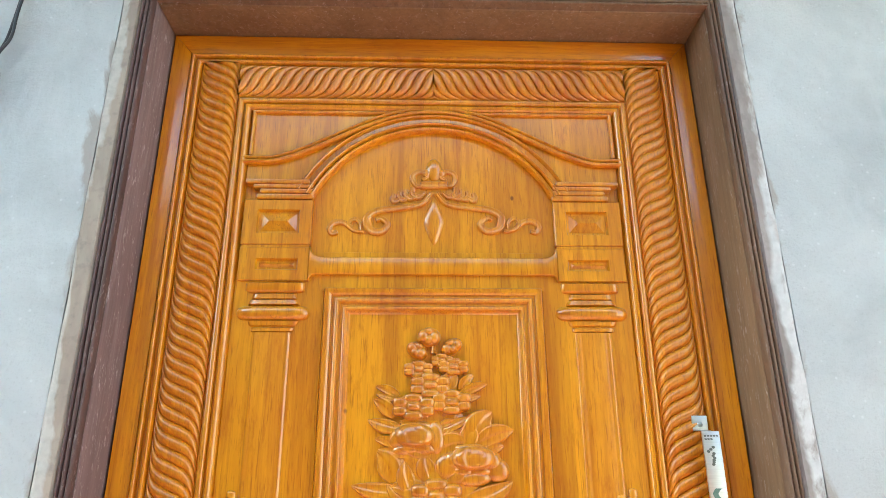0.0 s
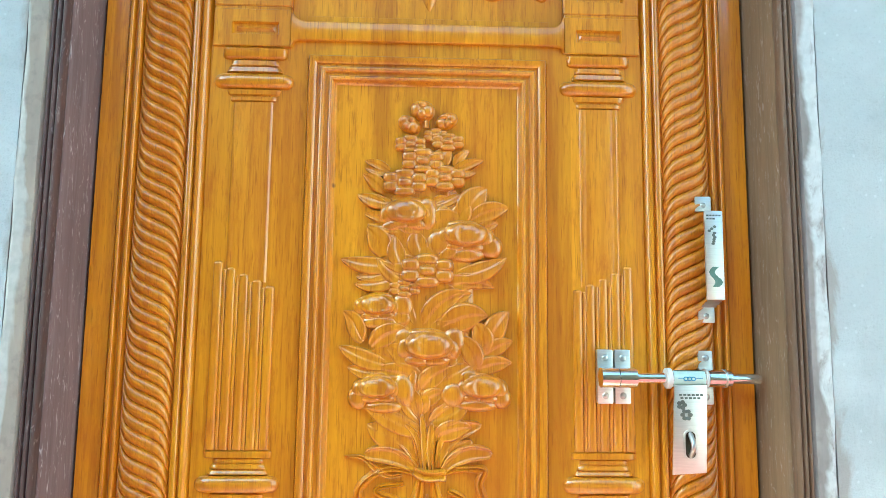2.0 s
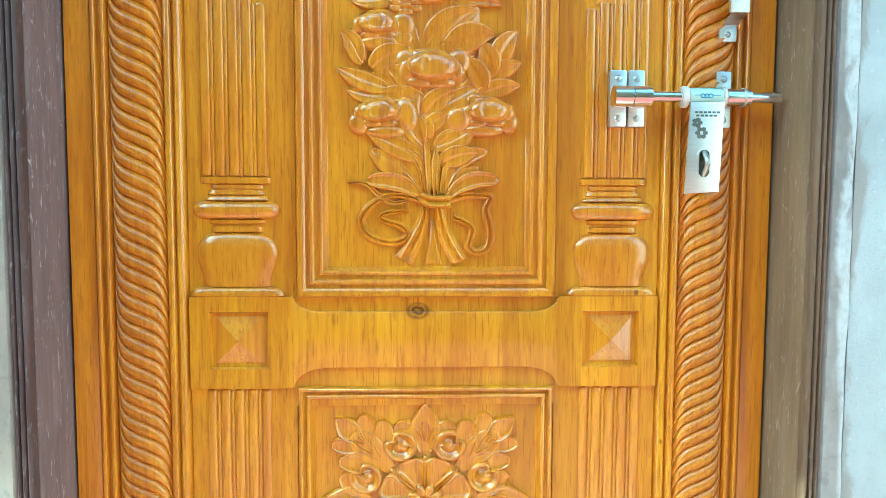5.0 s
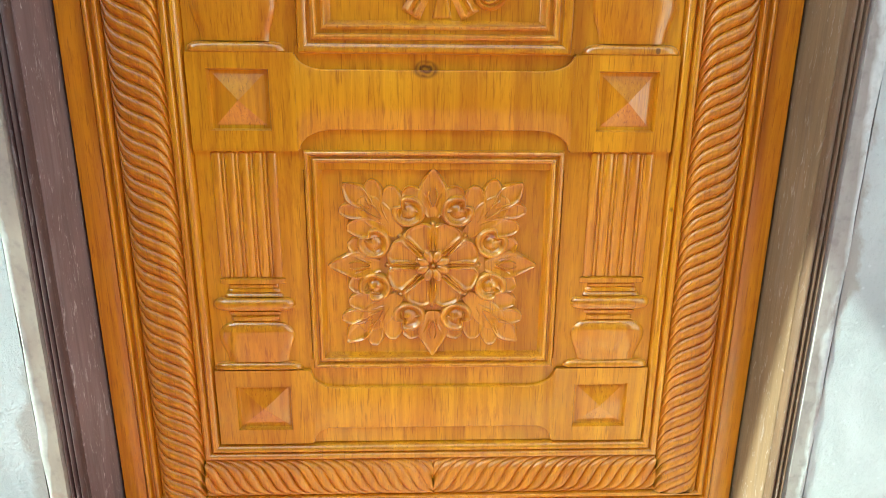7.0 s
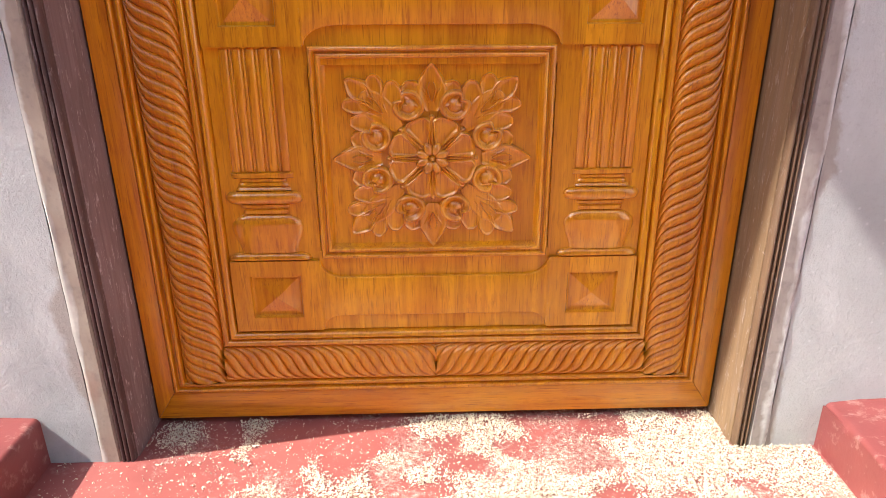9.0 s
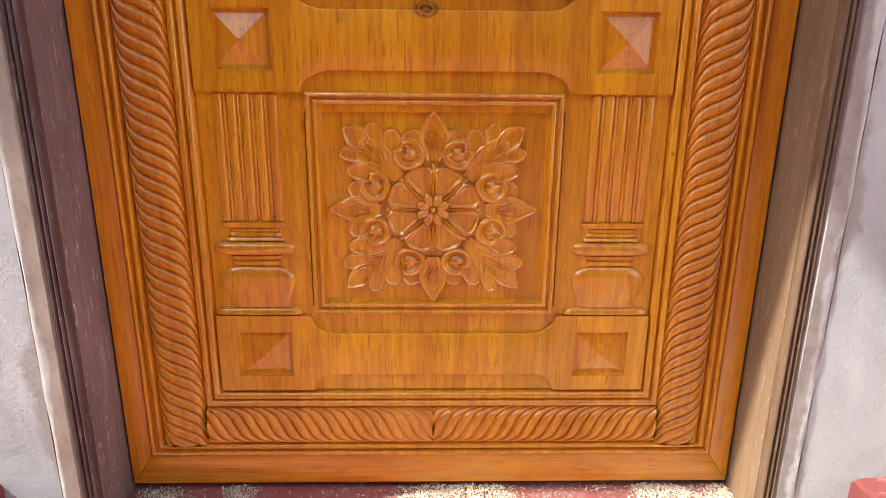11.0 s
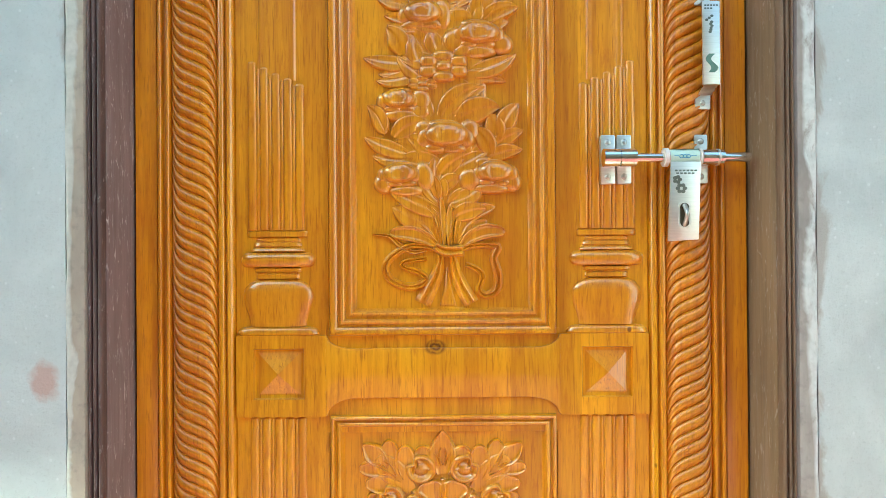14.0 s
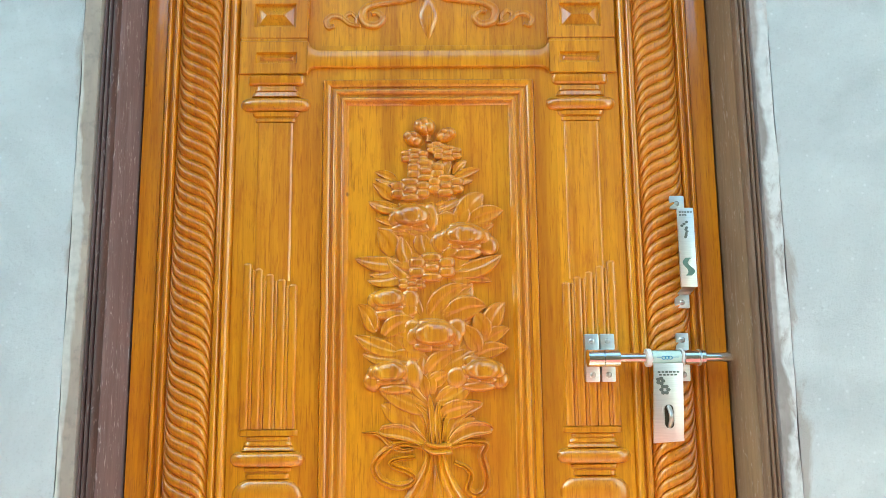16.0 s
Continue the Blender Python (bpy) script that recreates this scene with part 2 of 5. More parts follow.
PANEL_WOOD = lacquered_wood("panel_wood", (0.78, 0.375, 0.011), (0.62, 0.248, 0.005), "z", 0.058, 0.30, True, 0.55, 0.16)
CARVED_WOOD = lacquered_wood("carved_wood", (0.76, 0.350, 0.011), (0.64, 0.248, 0.005), "z", 0.0, 0.28)
ROPE_WOOD = lacquered_wood("rope_wood", (0.74, 0.312, 0.009), (0.62, 0.220, 0.005), "z", 0.0, 0.36, False, 0.7, 0.26)
STILE_WOOD = lacquered_wood("stile_wood", (0.75, 0.325, 0.008), (0.63, 0.232, 0.005), "z", 0.0, 0.28, False, 0.8, 0.14)
RAIL_WOOD = lacquered_wood("rail_wood", (0.75, 0.315, 0.008), (0.63, 0.222, 0.005), "x", 0.0, 0.28, False, 0.8, 0.14)
JAMB_PURPLE = primed_wood("jamb_purple_brown", (0.240, 0.170, 0.166), (0.155, 0.105, 0.102), 0.9)
JAMB_BROWN = primed_wood("jamb_brown", (0.25, 0.168, 0.090), (0.165, 0.108, 0.058), 0.45)
BEAD_DARK = primed_wood("bead_dark", (0.13, 0.076, 0.069), (0.07, 0.041, 0.037), 0.35)
BEAD_BROWN = primed_wood("bead_brown", (0.20, 0.128, 0.072), (0.115, 0.072, 0.042), 0.3)
WALL = plaster("wall_plaster", (0.575, 0.640, 0.630), (0.42, 0.475, 0.475), (0.32, 0.368, 0.378), 0.80, (-0.597, 0.742))
MORTAR_W = patch_mortar("mortar_west", -1)
MORTAR_E = patch_mortar("mortar_east", 1)
FLOOR_RED = red_oxide("red_oxide_floor", True)
PLINTH_RED = red_oxide("red_oxide_plinth", False, (0.26, 0.066, 0.060), (0.17, 0.042, 0.040))
STEEL = plain("brushed_steel", (0.80, 0.81, 0.77), 0.42, 1.0, 0.12, 30.0, (1, 1, 14))
CHROME = plain("chromed_steel", (0.78, 0.77, 0.74), 0.12, 1.0, 0.06, 20.0)
DULL_STEEL = plain("zinc_steel", (0.58, 0.58, 0.56), 0.34, 1.0, 0.2, 60.0)
SLOT_SHADE = plain("slot_shade", (0.10, 0.085, 0.06), 0.4, 1.0, 0.4, 90.0)
ETCH = plain("etched_grey", (0.16, 0.18, 0.15), 0.5, 0.3, 0.3, 80.0)
ETCH_GREEN = plain("etched_green", (0.16, 0.27, 0.22), 0.4, 0.4, 0.3, 80.0)
STICKER = plain("pale_label", (0.58, 0.76, 0.66), 0.35, 0.0, 0.12, 120.0)
MARK_BLUE = plain("label_blue", (0.03, 0.30, 0.55), 0.4, 0.0, 0.2, 200.0)
NYLON = plain("white_nylon", (0.75, 0.74, 0.70), 0.45, 0.0, 0.05)
CABLE = plain("black_cable", (0.02, 0.02, 0.022), 0.45)
CHIP = plain("wood_shaving", (0.86, 0.79, 0.59), 0.85, 0.0, 0.40, 60.0)
CEILING = plaster("slab_soffit", (0.62, 0.62, 0.60), (0.5, 0.5, 0.49), (0.42, 0.42, 0.42), 0.3)
# dull brown of the two unseen walls that screen off sky
SCREEN_WALL = plaster("screen_wall", (0.20, 0.15, 0.09), (0.13, 0.10, 0.06), (0.10, 0.11, 0.05), 0.5)
EARTH = plaster("yard_earth", (0.11, 0.090, 0.060), (0.08, 0.065, 0.045), (0.20, 0.22, 0.12), 0.5)


# ---- mesh helpers: the door's face is the plane y = 0, h is how far a surface stands proud of it ----
def part(name, bm, mat, parent=None, label="", smooth=35):
    me = bpy.data.meshes.new(name)
    bmesh.ops.recalc_face_normals(bm, faces=bm.faces)
    bm.to_mesh(me)
    bm.free()
    if smooth:
        me.shade_smooth()
        me.set_sharp_from_angle(angle=radians(smooth))
    me.materials.append(mat)
    ob = new(name, me)
    if parent is not None:
        ob.parent = parent
    return tagged(ob, label)


def empty(name, label, category, kind="", group=""):
    return tagged(new(name), label, category, group, kind)


def box_bm(x0, x1, y0, y1, z0, z1, bevel=0.0, segments=2):
    bm = bmesh.new()
    bmesh.ops.create_cube(bm, size=1, matrix=Matrix.Translation(((x0 + x1) / 2, (y0 + y1) / 2, (z0 + z1) / 2)) @ Matrix.Diagonal((x1 - x0, y1 - y0, z1 - z0, 1)))
    if bevel:
        bmesh.ops.bevel(bm, geom=bm.edges[:], offset=bevel, segments=segments, affect="EDGES", profile=0.5)
    return bm


def area2(pts):
    return sum(a[0] * b[1] - b[0] * a[1] for a, b in zip(pts, pts[1:] + pts[:1]))


def offset_line(pts, d, closed=True):
    """The line moved by d to its left, mitred at the corners."""
    out, n = [], len(pts)
    for i, p in enumerate(pts):
        a = pts[i - 1] if closed or i else None
        b = pts[(i + 1) % n] if closed or i < n - 1 else None
        nn = []
        for q, r in ((a, p), (p, b)):
            if q is not None and r is not None:
                v = Vector((r[0] - q[0], r[1] - q[1]))
                if v.length > 1e-9:
                    v.normalize()
                    nn.append(Vector((-v.y, v.x)))
        m = nn[0] if len(nn) == 1 else nn[0] + nn[1]
        m.normalize()
        m *= d / max(0.5, m.dot(nn[0]))
        out.append((p[0] + m.x, p[1] + m.y))
    return out


def plate_bm(pts, h0, h1, bevel=0.003, steps=3, bm=None):
    """A board cut to an outline, its front edge rounded over."""
    bm = bm or bmesh.new()
    if area2(pts) < 0:
        pts = pts[::-1]
    rings = [(0.0, h0)] + [(bevel * (1 - math.cos(a)), h1 - bevel + bevel * math.sin(a)) for a in [math.pi / 2 * i / steps for i in range(steps + 1)]]
    last = None
    for d, h in rings:
        ring = [bm.verts.new((x, -h, z)) for x, z in (offset_line(pts, d) if d else pts)]
        if last:
            for i in range(len(ring)):
                bm.faces.new((last[i], last[(i + 1) % len(ring)], ring[(i + 1) % len(ring)], ring[i]))
        last = ring
    bm.faces.new(last)
    return bm


def rect(x0, x1, z0, z1):
    return [(x0, z0), (x1, z0), (x1, z1), (x0, z1)]


def rounded(x0, x1, z0, z1, r, n=6):
    out = []
    for cx, cz, a0 in ((x1 - r, z0 + r, -90), (x1 - r, z1 - r, 0), (x0 + r, z1 - r, 90), (x0 + r, z0 + r, 180)):
        out += [(cx + r * math.cos(radians(a0 + 90 * i / n)), cz + r * math.sin(radians(a0 + 90 * i / n))) for i in range(n + 1)]
    return out


def sweep_bm(path, profile, closed=False):
    """A moulding: a profile of (offset to the left, h) run along a line, mitred at its corners."""
    bm = bmesh.new()
    lines = [[bm.verts.new((x, -h, z)) for x, z in offset_line(path, s, closed)] for s, h in profile]
    n = len(path)
    for a, b in zip(lines, lines[1:]):
        for i in range(n if closed else n - 1):
            j = (i + 1) % n
            bm.faces.new((a[i], a[j], b[j], b[i]))
    return bm


def grid_bm(nu, nv, place, wrap=False, bm=None):
    bm = bm or bmesh.new()
    v = [[bm.verts.new(place(i / nu, j / nv)) for j in range(nv + (0 if wrap else 1))] for i in range(nu + 1)]
    m = len(v[0])
    for i in range(nu):
        for j in range(m if wrap else m - 1):
            bm.faces.new((v[i][j], v[i + 1][j], v[i + 1][(j + 1) % m], v[i][(j + 1) % m]))
    return bm


def smooth_line(ctrl, n):
    """A Catmull-Rom line through control points."""
    p = [Vector(c) for c in ctrl]
    p = [2 * p[0] - p[1]] + p + [2 * p[-1] - p[-2]]
    out = []
    for i in range(n + 1):
        u = i / n * (len(p) - 3)
        k = min(int(u), len(p) - 4)
        t = u - k
        a, b, c, d = p[k:k + 4]
        out.append(0.5 * (2 * b + (c - a) * t + (2 * a - 5 * b + 4 * c - d) * t * t + (3 * b - a - 3 * c + d) * t ** 3))
    return out


def tube_bm(points, radius, sides=8, bm=None):
    bm = bm or bmesh.new()
    rings = []
    for i, p in enumerate(points):
        d = (Vector(points[min(i + 1, len(points) - 1)]) - Vector(points[max(i - 1, 0)])).normalized()
        a = d.orthogonal().normalized() if i == 0 else (a - d * a.dot(d)).normalized()
        b = d.cross(a)
        rings.append([bm.verts.new(Vector(p) + radius * (math.cos(2 * math.pi * k / sides) * a + math.sin(2 * math.pi * k / sides) * b)) for k in range(sides)])
    for r, s in zip(rings, rings[1:]):
        for k in range(sides):
            bm.faces.new((r[k], r[(k + 1) % sides], s[(k + 1) % sides], s[k]))
    bm.faces.new(rings[0])
    bm.faces.new(rings[-1])
    return bm


# ---- setting ----
WALL_Y, HALF, TOP = -0.10, 0.503, 2.088

floor = part("floor", box_bm(-0.66, 0.66, -3.0, 0.25, -0.2, 0.0), FLOOR_RED, None, "red-oxide cement floor strewn with pale sawdust")
tagged(floor, category="floor", kind="structure")
part("ground", box_bm(-300, 300, -600, 300, -0.5, -0.25), EARTH, None, "bare earth yard in front of the porch")
tagged(bpy.data.objects["ground"], category="ground", kind="structure")


def wall(name, x0, x1, z0, z1, mat, label):
    ob = part(name, box_bm(x0, x1, WALL_Y, 0.15, z0, z1), mat, None, label)
    return tagged(ob, category="wall", kind="structure")


wall("wall_west", -4.0, -0.5640, -0.2, 2.75, WALL, "grey cement-plastered wall beside the door")
wall("wall_east", 0.5640, 4.0, -0.2, 2.75, WALL, "grey cement-plastered wall beside the door")
wall("wall_over_door", -0.5638, 0.5638, 2.150, 2.75, WALL, "grey cement-plastered wall over the door")
back = part("wall_behind_door", box_bm(-4.0, 4.0, 0.16, 0.3, -0.2, 2.75), WALL, None, "plain wall closing the room behind the door")
tagged(back, category="wall", kind="structure")
# unseen slab: its stepped outline is fitted to the sun's shade edge on the walls
bm = box_bm(-1.21, 4.0, -0.78, 0.3, 2.62, 2.75)
strip = box_bm(-4.0, -1.2102, -0.41, 0.3, 2.62, 2.75)
strip_me = bpy.data.meshes.new("strip")
strip.to_mesh(strip_me)
strip.free()
bm.from_mesh(strip_me)
bpy.data.meshes.remove(strip_me)
shade_slab = part("ceiling", bm, CEILING, None, "unseen pale slab over the door, shaped to shade the walls")
tagged(shade_slab, category="ceiling", kind="structure")


# unseen wall, added so the flat lacquer mirrors something dark instead of sky
south = part("dark_screen_south", box_bm(-3.2, 2.6, -4.8, -4.5, -0.3, 4.4), SCREEN_WALL, None, "unseen dull brown wall, added to darken the door's reflections")
tagged(south, category="wall", kind="structure")
# unseen wall, added to hold back low sky from the left, below the sun's path
west = part("sky_screen_west", box_bm(-3.5, -3.2002, -4.8, -1.2, -0.3, 3.0), SCREEN_WALL, None, "unseen dull brown wall, added to block low sky on the left")
tagged(west, category="wall", kind="structure")
# unseen sunlit wall, added as a reflector for right-facing mouldings and the left reveal
east = part("bounce_wall_east", box_bm(2.66, 2.90, -4.5, -0.6, -0.3, 2.6), CEILING, None, "unseen pale wall, added to bounce sunlight onto the door")
tagged(east, category="wall", kind="structure")


def mortar(name, side, mat):
    """A hand-trowelled strip of mortar between frame and wall, its face a little uneven and proud."""
    rnd = random.Random(3 if side < 0 else 4)
    ph = [rnd.uniform(0, 6.28) for _ in range(6)]

    def place(u, v):
        z = -0.01 + 2.16 * u
        x = 0.5315 + 0.0313 * v
        wob = 0.0008 * math.sin(23 * z + ph[0]) + 0.0006 * math.sin(51 * z + ph[1] + 5 * v)
        y = WALL_Y - 0.0022 - 0.0009 * math.sin(13 * z + ph[2]) * math.sin(3 * v + ph[3]) - 0.0006 * math.sin(67 * z + ph[4])
        if v > 0.99:
            x, y = x + 0.9 * wob, WALL_Y - 0.0002
        if v < 0.01:
            y = WALL_Y + 0.004
        return (side * x, y, z)

    ob = part(name, grid_bm(160, 8, place), mat, None, "rough mortar strip run in beside the door frame")
    return tagged(ob, category="wall trim", kind="structure")


mortar("trim_west", -1, MORTAR_W)
mortar("trim_east", 1, MORTAR_E)


def plinth(name, side):
    """A raised kerb of red cement with a worn, rounded and chipped arris."""
    rnd = random.Random(11 + side)
    ph = [rnd.uniform(0, 6.28) for _ in range(5)]
    prof = [(0.0, -0.02), (0.0, 0.03), (0.0, 0.070)] + [(0.009 * (1 - math.cos(a)), 0.083 + 0.009 * math.sin(a)) for a in [math.pi / 2 * i / 6 for i in range(7)]] + [(0.06, 0.094), (0.2, 0.096), (0.6, 0.098), (2.0, 0.1)]

    def place(u, v):
        y = -0.1005 - 2.6 * u ** 1.6
        k = v * (len(prof) - 1)
        s, z = prof[round(k)]
        chip = 0.005 * max(0, math.sin(9 * y + ph[0]) * math.sin(23 * y + ph[1])) if 4 <= round(k) <= 9 else 0
        return (side * (0.648 + s + chip + 0.0015 * math.sin(17 * y + ph[2])), y, z - chip * 0.7 + 0.001 * math.sin(31 * y + ph[3]))

    ob = part(name, grid_bm(90, len(prof) - 1, place), PLINTH_RED, None, "raised red-oxide cement kerb with worn rounded edge", 50)
    return tagged(ob, category="kerb", kind="structure")


plinth("plinth_west", -1)
plinth("plinth_east", 1)


# ---- door frame ----
frame_thing = empty("door_frame", "heavy timber door frame with beaded edge, dusty and unvarnished", "door frame", "structure")


def jamb(side, mat, bead, label):
    """Post of the frame: a flat reveal with two beads and a quirk worked on its outer arris."""
    prof = [(0.0, 0.06), (0.0, 0.0), (0.0, -0.0850), (0.0010, -0.0868), (0.0024, -0.0872)]
    bm = bmesh.new()
    lines = []
    for s, y in prof:
        lines.append([bm.verts.new((side * (HALF + 0.004 + s), y, z)) for z in (-0.005, TOP + 0.06)])
    for a, b in zip(lines, lines[1:]):
        bm.faces.new((a[0], a[1], b[1], b[0]))
    post = part("jamb", bm, mat, frame_thing, label)
    # beads on the front arris
    prof = [(0.0025, -0.0872), (0.0027, -0.0905)]
    for cx, r in ((0.0064, 0.0036), (0.0140, 0.0036), (0.0210, 0.0029)):
        prof += [(cx - r * math.cos(a), -0.0945 - 0.0080 * math.sin(a)) for a in [math.pi * i / 7 for i in range(8)]]
    prof += [(0.0262, -0.0940), (0.0265, 0.02)]
    bm = bmesh.new()
    lines = [[bm.verts.new((side * (HALF + 0.004 + s), y, z)) for z in (-0.005, TOP + 0.06)] for s, y in prof]
    for a, b in zip(lines, lines[1:]):
        bm.faces.new((a[0], a[1], b[1], b[0]))
    part("edge_beading", bm, bead, post, "dark beaded moulding on the frame's edge", 60)
    return post


jamb(-1, JAMB_PURPLE, BEAD_DARK, "purplish-brown primed post with pale scuffs")
jamb(1, JAMB_BROWN, BEAD_BROWN, "dusty brown timber post")
bm = box_bm(-HALF - 0.0035, HALF + 0.0035, -0.0865, 0.06, TOP + 0.001, TOP + 0.062, 0.002)
head = part("head_rail", bm, JAMB_BROWN, frame_thing, "brown timber head of the frame with a knot")
prof = [(-0.001, -0.0868), (0.000, -0.0905)]
for cx, r in ((0.0064, 0.0036), (0.0140, 0.0036), (0.0210, 0.0029)):
    prof += [(cx - r * math.cos(a), -0.0945 - 0.0080 * math.sin(a)) for a in [math.pi * i / 7 for i in range(8)]]
prof += [(0.062, -0.1015), (0.0625, -0.07)]
bm = bmesh.new()
lines = [[bm.verts.new((x, y, TOP + 0.004 + s)) for x in (-HALF - 0.0042 - min(s, 0.03), HALF + 0.0042 + min(s, 0.03))] for s, y in prof]
for a, b in zip(lines, lines[1:]):
    bm.faces.new((a[0], a[1], b[1], b[0]))
part("edge_beading", bm, BEAD_BROWN, head, "beaded moulding on the frame's head", 60)

# ---- carved door leaf ----
door = empty("carved_door", "carved hardwood door lacquered honey-orange, closed, with steel bolt and handle", "door", "thing")

# outer frame of stiles and rails, mitred
X0, X1, Z0, Z1 = HALF, 0.468, 0.014, TOP - 0.001
IZ0, IZ1 = 0.067, 2.046


def frame_member(name, pts, mat):
    part(name, plate_bm(pts, -0.04, 0.0, 0.0012, 2), mat, door)


E = 0.0003
frame_member("stile", [(-X0, Z0), (-X1, IZ0), (-X1, IZ1), (-X0, Z1)], STILE_WOOD)
frame_member("stile", [(X0, Z0), (X1, IZ0), (X1, IZ1), (X0, Z1)], STILE_WOOD)
frame_member("rail", [(-X0 + E, Z1), (-X1 + E, IZ1), (X1 - E, IZ1), (X0 - E, Z1)], RAIL_WOOD)
frame_member("rail", [(-X0 + E, Z0), (-X1 + E, IZ0), (X1 - E, IZ0), (X0 - E, Z0)], RAIL_WOOD)


def ridge(s0, s1, h, base, n=6):
    return [(s0 + (s1 - s0) * i / n, base + (h - base) * math.sin(math.pi * i / n) ** 0.7) for i in range(n + 1)]


def ring(x, z0, z1):
    return [(-x, z0), (x, z0), (x, z1), (-x, z1)]


# two rings of moulding, outside and inside the rope
outer = [(0.0, -0.004), (0.0005, -0.0006)] + ridge(0.0005, 0.0095, 0.0058, -0.0012) + [(0.0102, -0.0035), (0.0124, -0.0042)] + ridge(0.0126, 0.0225, 0.0048, -0.003) + [(0.0232, -0.009)]
part("outer_moulding", sweep_bm(ring(0.4678, IZ0 + 0.0002, IZ1 - 0.0002), outer, True), STILE_WOOD, door, "rounded double bead", 50)
inner = [(0.0, -0.009), (0.0003, -0.001)] + ridge(0.0005, 0.0120, 0.0048, -0.0005) + [(0.0127, -0.0038), (0.0144, -0.0044)] + [(0.0150, -0.0005), (0.0160, 0.0030), (0.0175, 0.0042), (0.0195, 0.0036), (0.0250, -0.0010), (0.0256, -0.0070), (0.0285, -0.0105)]
part("inner_moulding", sweep_bm(ring(0.3690, 0.1588, 1.9488), inner, True), CARVED_WOOD, door, "rounded double bead", 50)


def rope(s0, s1, c0, c1, upright, sign, pitch, h=0.0085, base=-0.0085):
    """A carved rope: rounded strands parted by fine grooves, lying across a half-round and running out steeply at its edges."""
    def slip(w):
        return 0.0165 * w + 0.0240 * math.copysign(abs(w) ** 5, w)

    reach = slip(1.0)
    n = int((s1 - s0 + 2 * reach) / pitch * 12)

    def place(u, v):
        w = math.sin(math.pi * (v - 0.5))
        q = s0 - reach + (s1 - s0 + 2 * reach) * u
        s = min(max(q - sign * slip(w), s0), s1)
        turn = math.floor(q / pitch)
        strand = abs(math.sin(math.pi * q / pitch)) ** 0.55
        env = max(0.0, 1 - abs(w) ** 3.4) ** 0.5
        hh = base + (h - base) * env * (0.56 + 0.44 * strand) + 0.0004 * math.sin(7 * turn + 3 * w) * env
        c = c0 + (c1 - c0) * (0.5 + 0.5 * w)
        return (c, -hh, s) if upright else (s, -hh, c)

    bm = grid_bm(n, 20, place)
    bmesh.ops.remove_doubles(bm, verts=bm.verts, dist=0.00002)
    part("rope_moulding", bm, ROPE_WOOD, door, "carved rope-twist border", 60)


rope(0.0895, 2.0225, -0.4448, -0.3692, True, 1, 0.0198)
rope(0.0895, 2.0225, 0.3692, 0.4448, True, -1, 0.0198)
rope(-0.3686, 0.0, 1.9490, 2.0225, False, -1, 0.0194)
rope(0.0, 0.3686, 1.9490, 2.0225, False, 1, 0.0194)
rope(-0.3686, 0.0, 0.0895, 0.1586, False, 1, 0.0190)
rope(0.0, 0.3686, 0.0895, 0.1586, False, -1, 0.0190)
part("rope_bed", box_bm(-0.467, 0.467, 0.0150, 0.035, 0.068, 2.045), ROPE_WOOD, door)

# ground of the panels
GROUND, FIELD = -0.0125, -0.0068
part("panel_ground", plate_bm(rect(-0.3395, 0.3395, 0.188, 1.921), -0.03, GROUND, 0.0005, 1), PANEL_WOOD, door, "glued staves of lighter and darker wood", 0)
for s in (-1, 1):
    a, b = sorted((s * 0.1885, s * 0.3405))
    part("column_ground", plate_bm(rect(a, b, 0.318, 1.600), -0.02, FIELD, 0.0006, 1), PANEL_WOOD, door)


def block(name, x0, x1, z0, z1, a0, a1, b0, b1, h, deep, peak, ridge_line=0.0):
    """A square block with a sunk panel, in which a pyramid or hipped boss rises."""
    bm = bmesh.new()
    bev = 0.00006 if name == "rail_block" else 0.0016
    outs = [rect(x0, x1, z0, z1), rect(x0, x1, z0, z1), rect(x0 + bev, x1 - bev, z0 + bev, z1 - bev), rect(a0, a1, b0, b1), rect(a0 + 0.0025, a1 - 0.0025, b0 + 0.0025, b1 - 0.0025), rect(a0 + 0.0055, a1 - 0.0055, b0 + 0.0055, b1 - 0.0055)]
    hs = [-0.02, h - bev, h, h, h - deep, h - deep]
    last = None
    for pts, hh in zip(outs, hs):
        r = [bm.verts.new((x, -hh, z)) for x, z in pts]
        if last:
            for i in range(4):
                bm.faces.new((last[i], last[(i + 1) % 4], r[(i + 1) % 4], r[i]))
        last = r
    part(name, bm, PANEL_WOOD, door, "", 25)
    bm = bmesh.new()
    g = 0.0056
    low = [bm.verts.new((x, -(h - deep) - 0.0002, z)) for x, z in rect(a0 + g, a1 - g, b0 + g, b1 - g)]
    cx, cz = (a0 + a1) / 2, (b0 + b1) / 2
    if ridge_line:
        p, q = bm.verts.new((cx - ridge_line, -(h - deep + peak), cz)), bm.verts.new((cx + ridge_line, -(h - deep + peak), cz))
        for f in ((low[0], low[1], q, p), (low[1], low[2], q), (low[2], low[3], p, q), (low[3], low[0], p)):
            bm.faces.new(f)
    else:
        p = bm.verts.new((cx, -(h - deep + peak), cz))
        for i in range(4):
            bm.faces.new((low[i], low[(i + 1) % 4], p))
    part("pyramid_boss", bm, CARVED_WOOD, door, "", 5)


def quarter(x0, z0, x1, z1, bulge, n=8):
    """A curved shoulder between two points."""
    out = []
    for i in range(n + 1):
        t = i / n
        out.append((x0 + (x1 - x0) * t, z0 + (z1 - z0) * (t + bulge * math.sin(math.pi * t))))
    return out


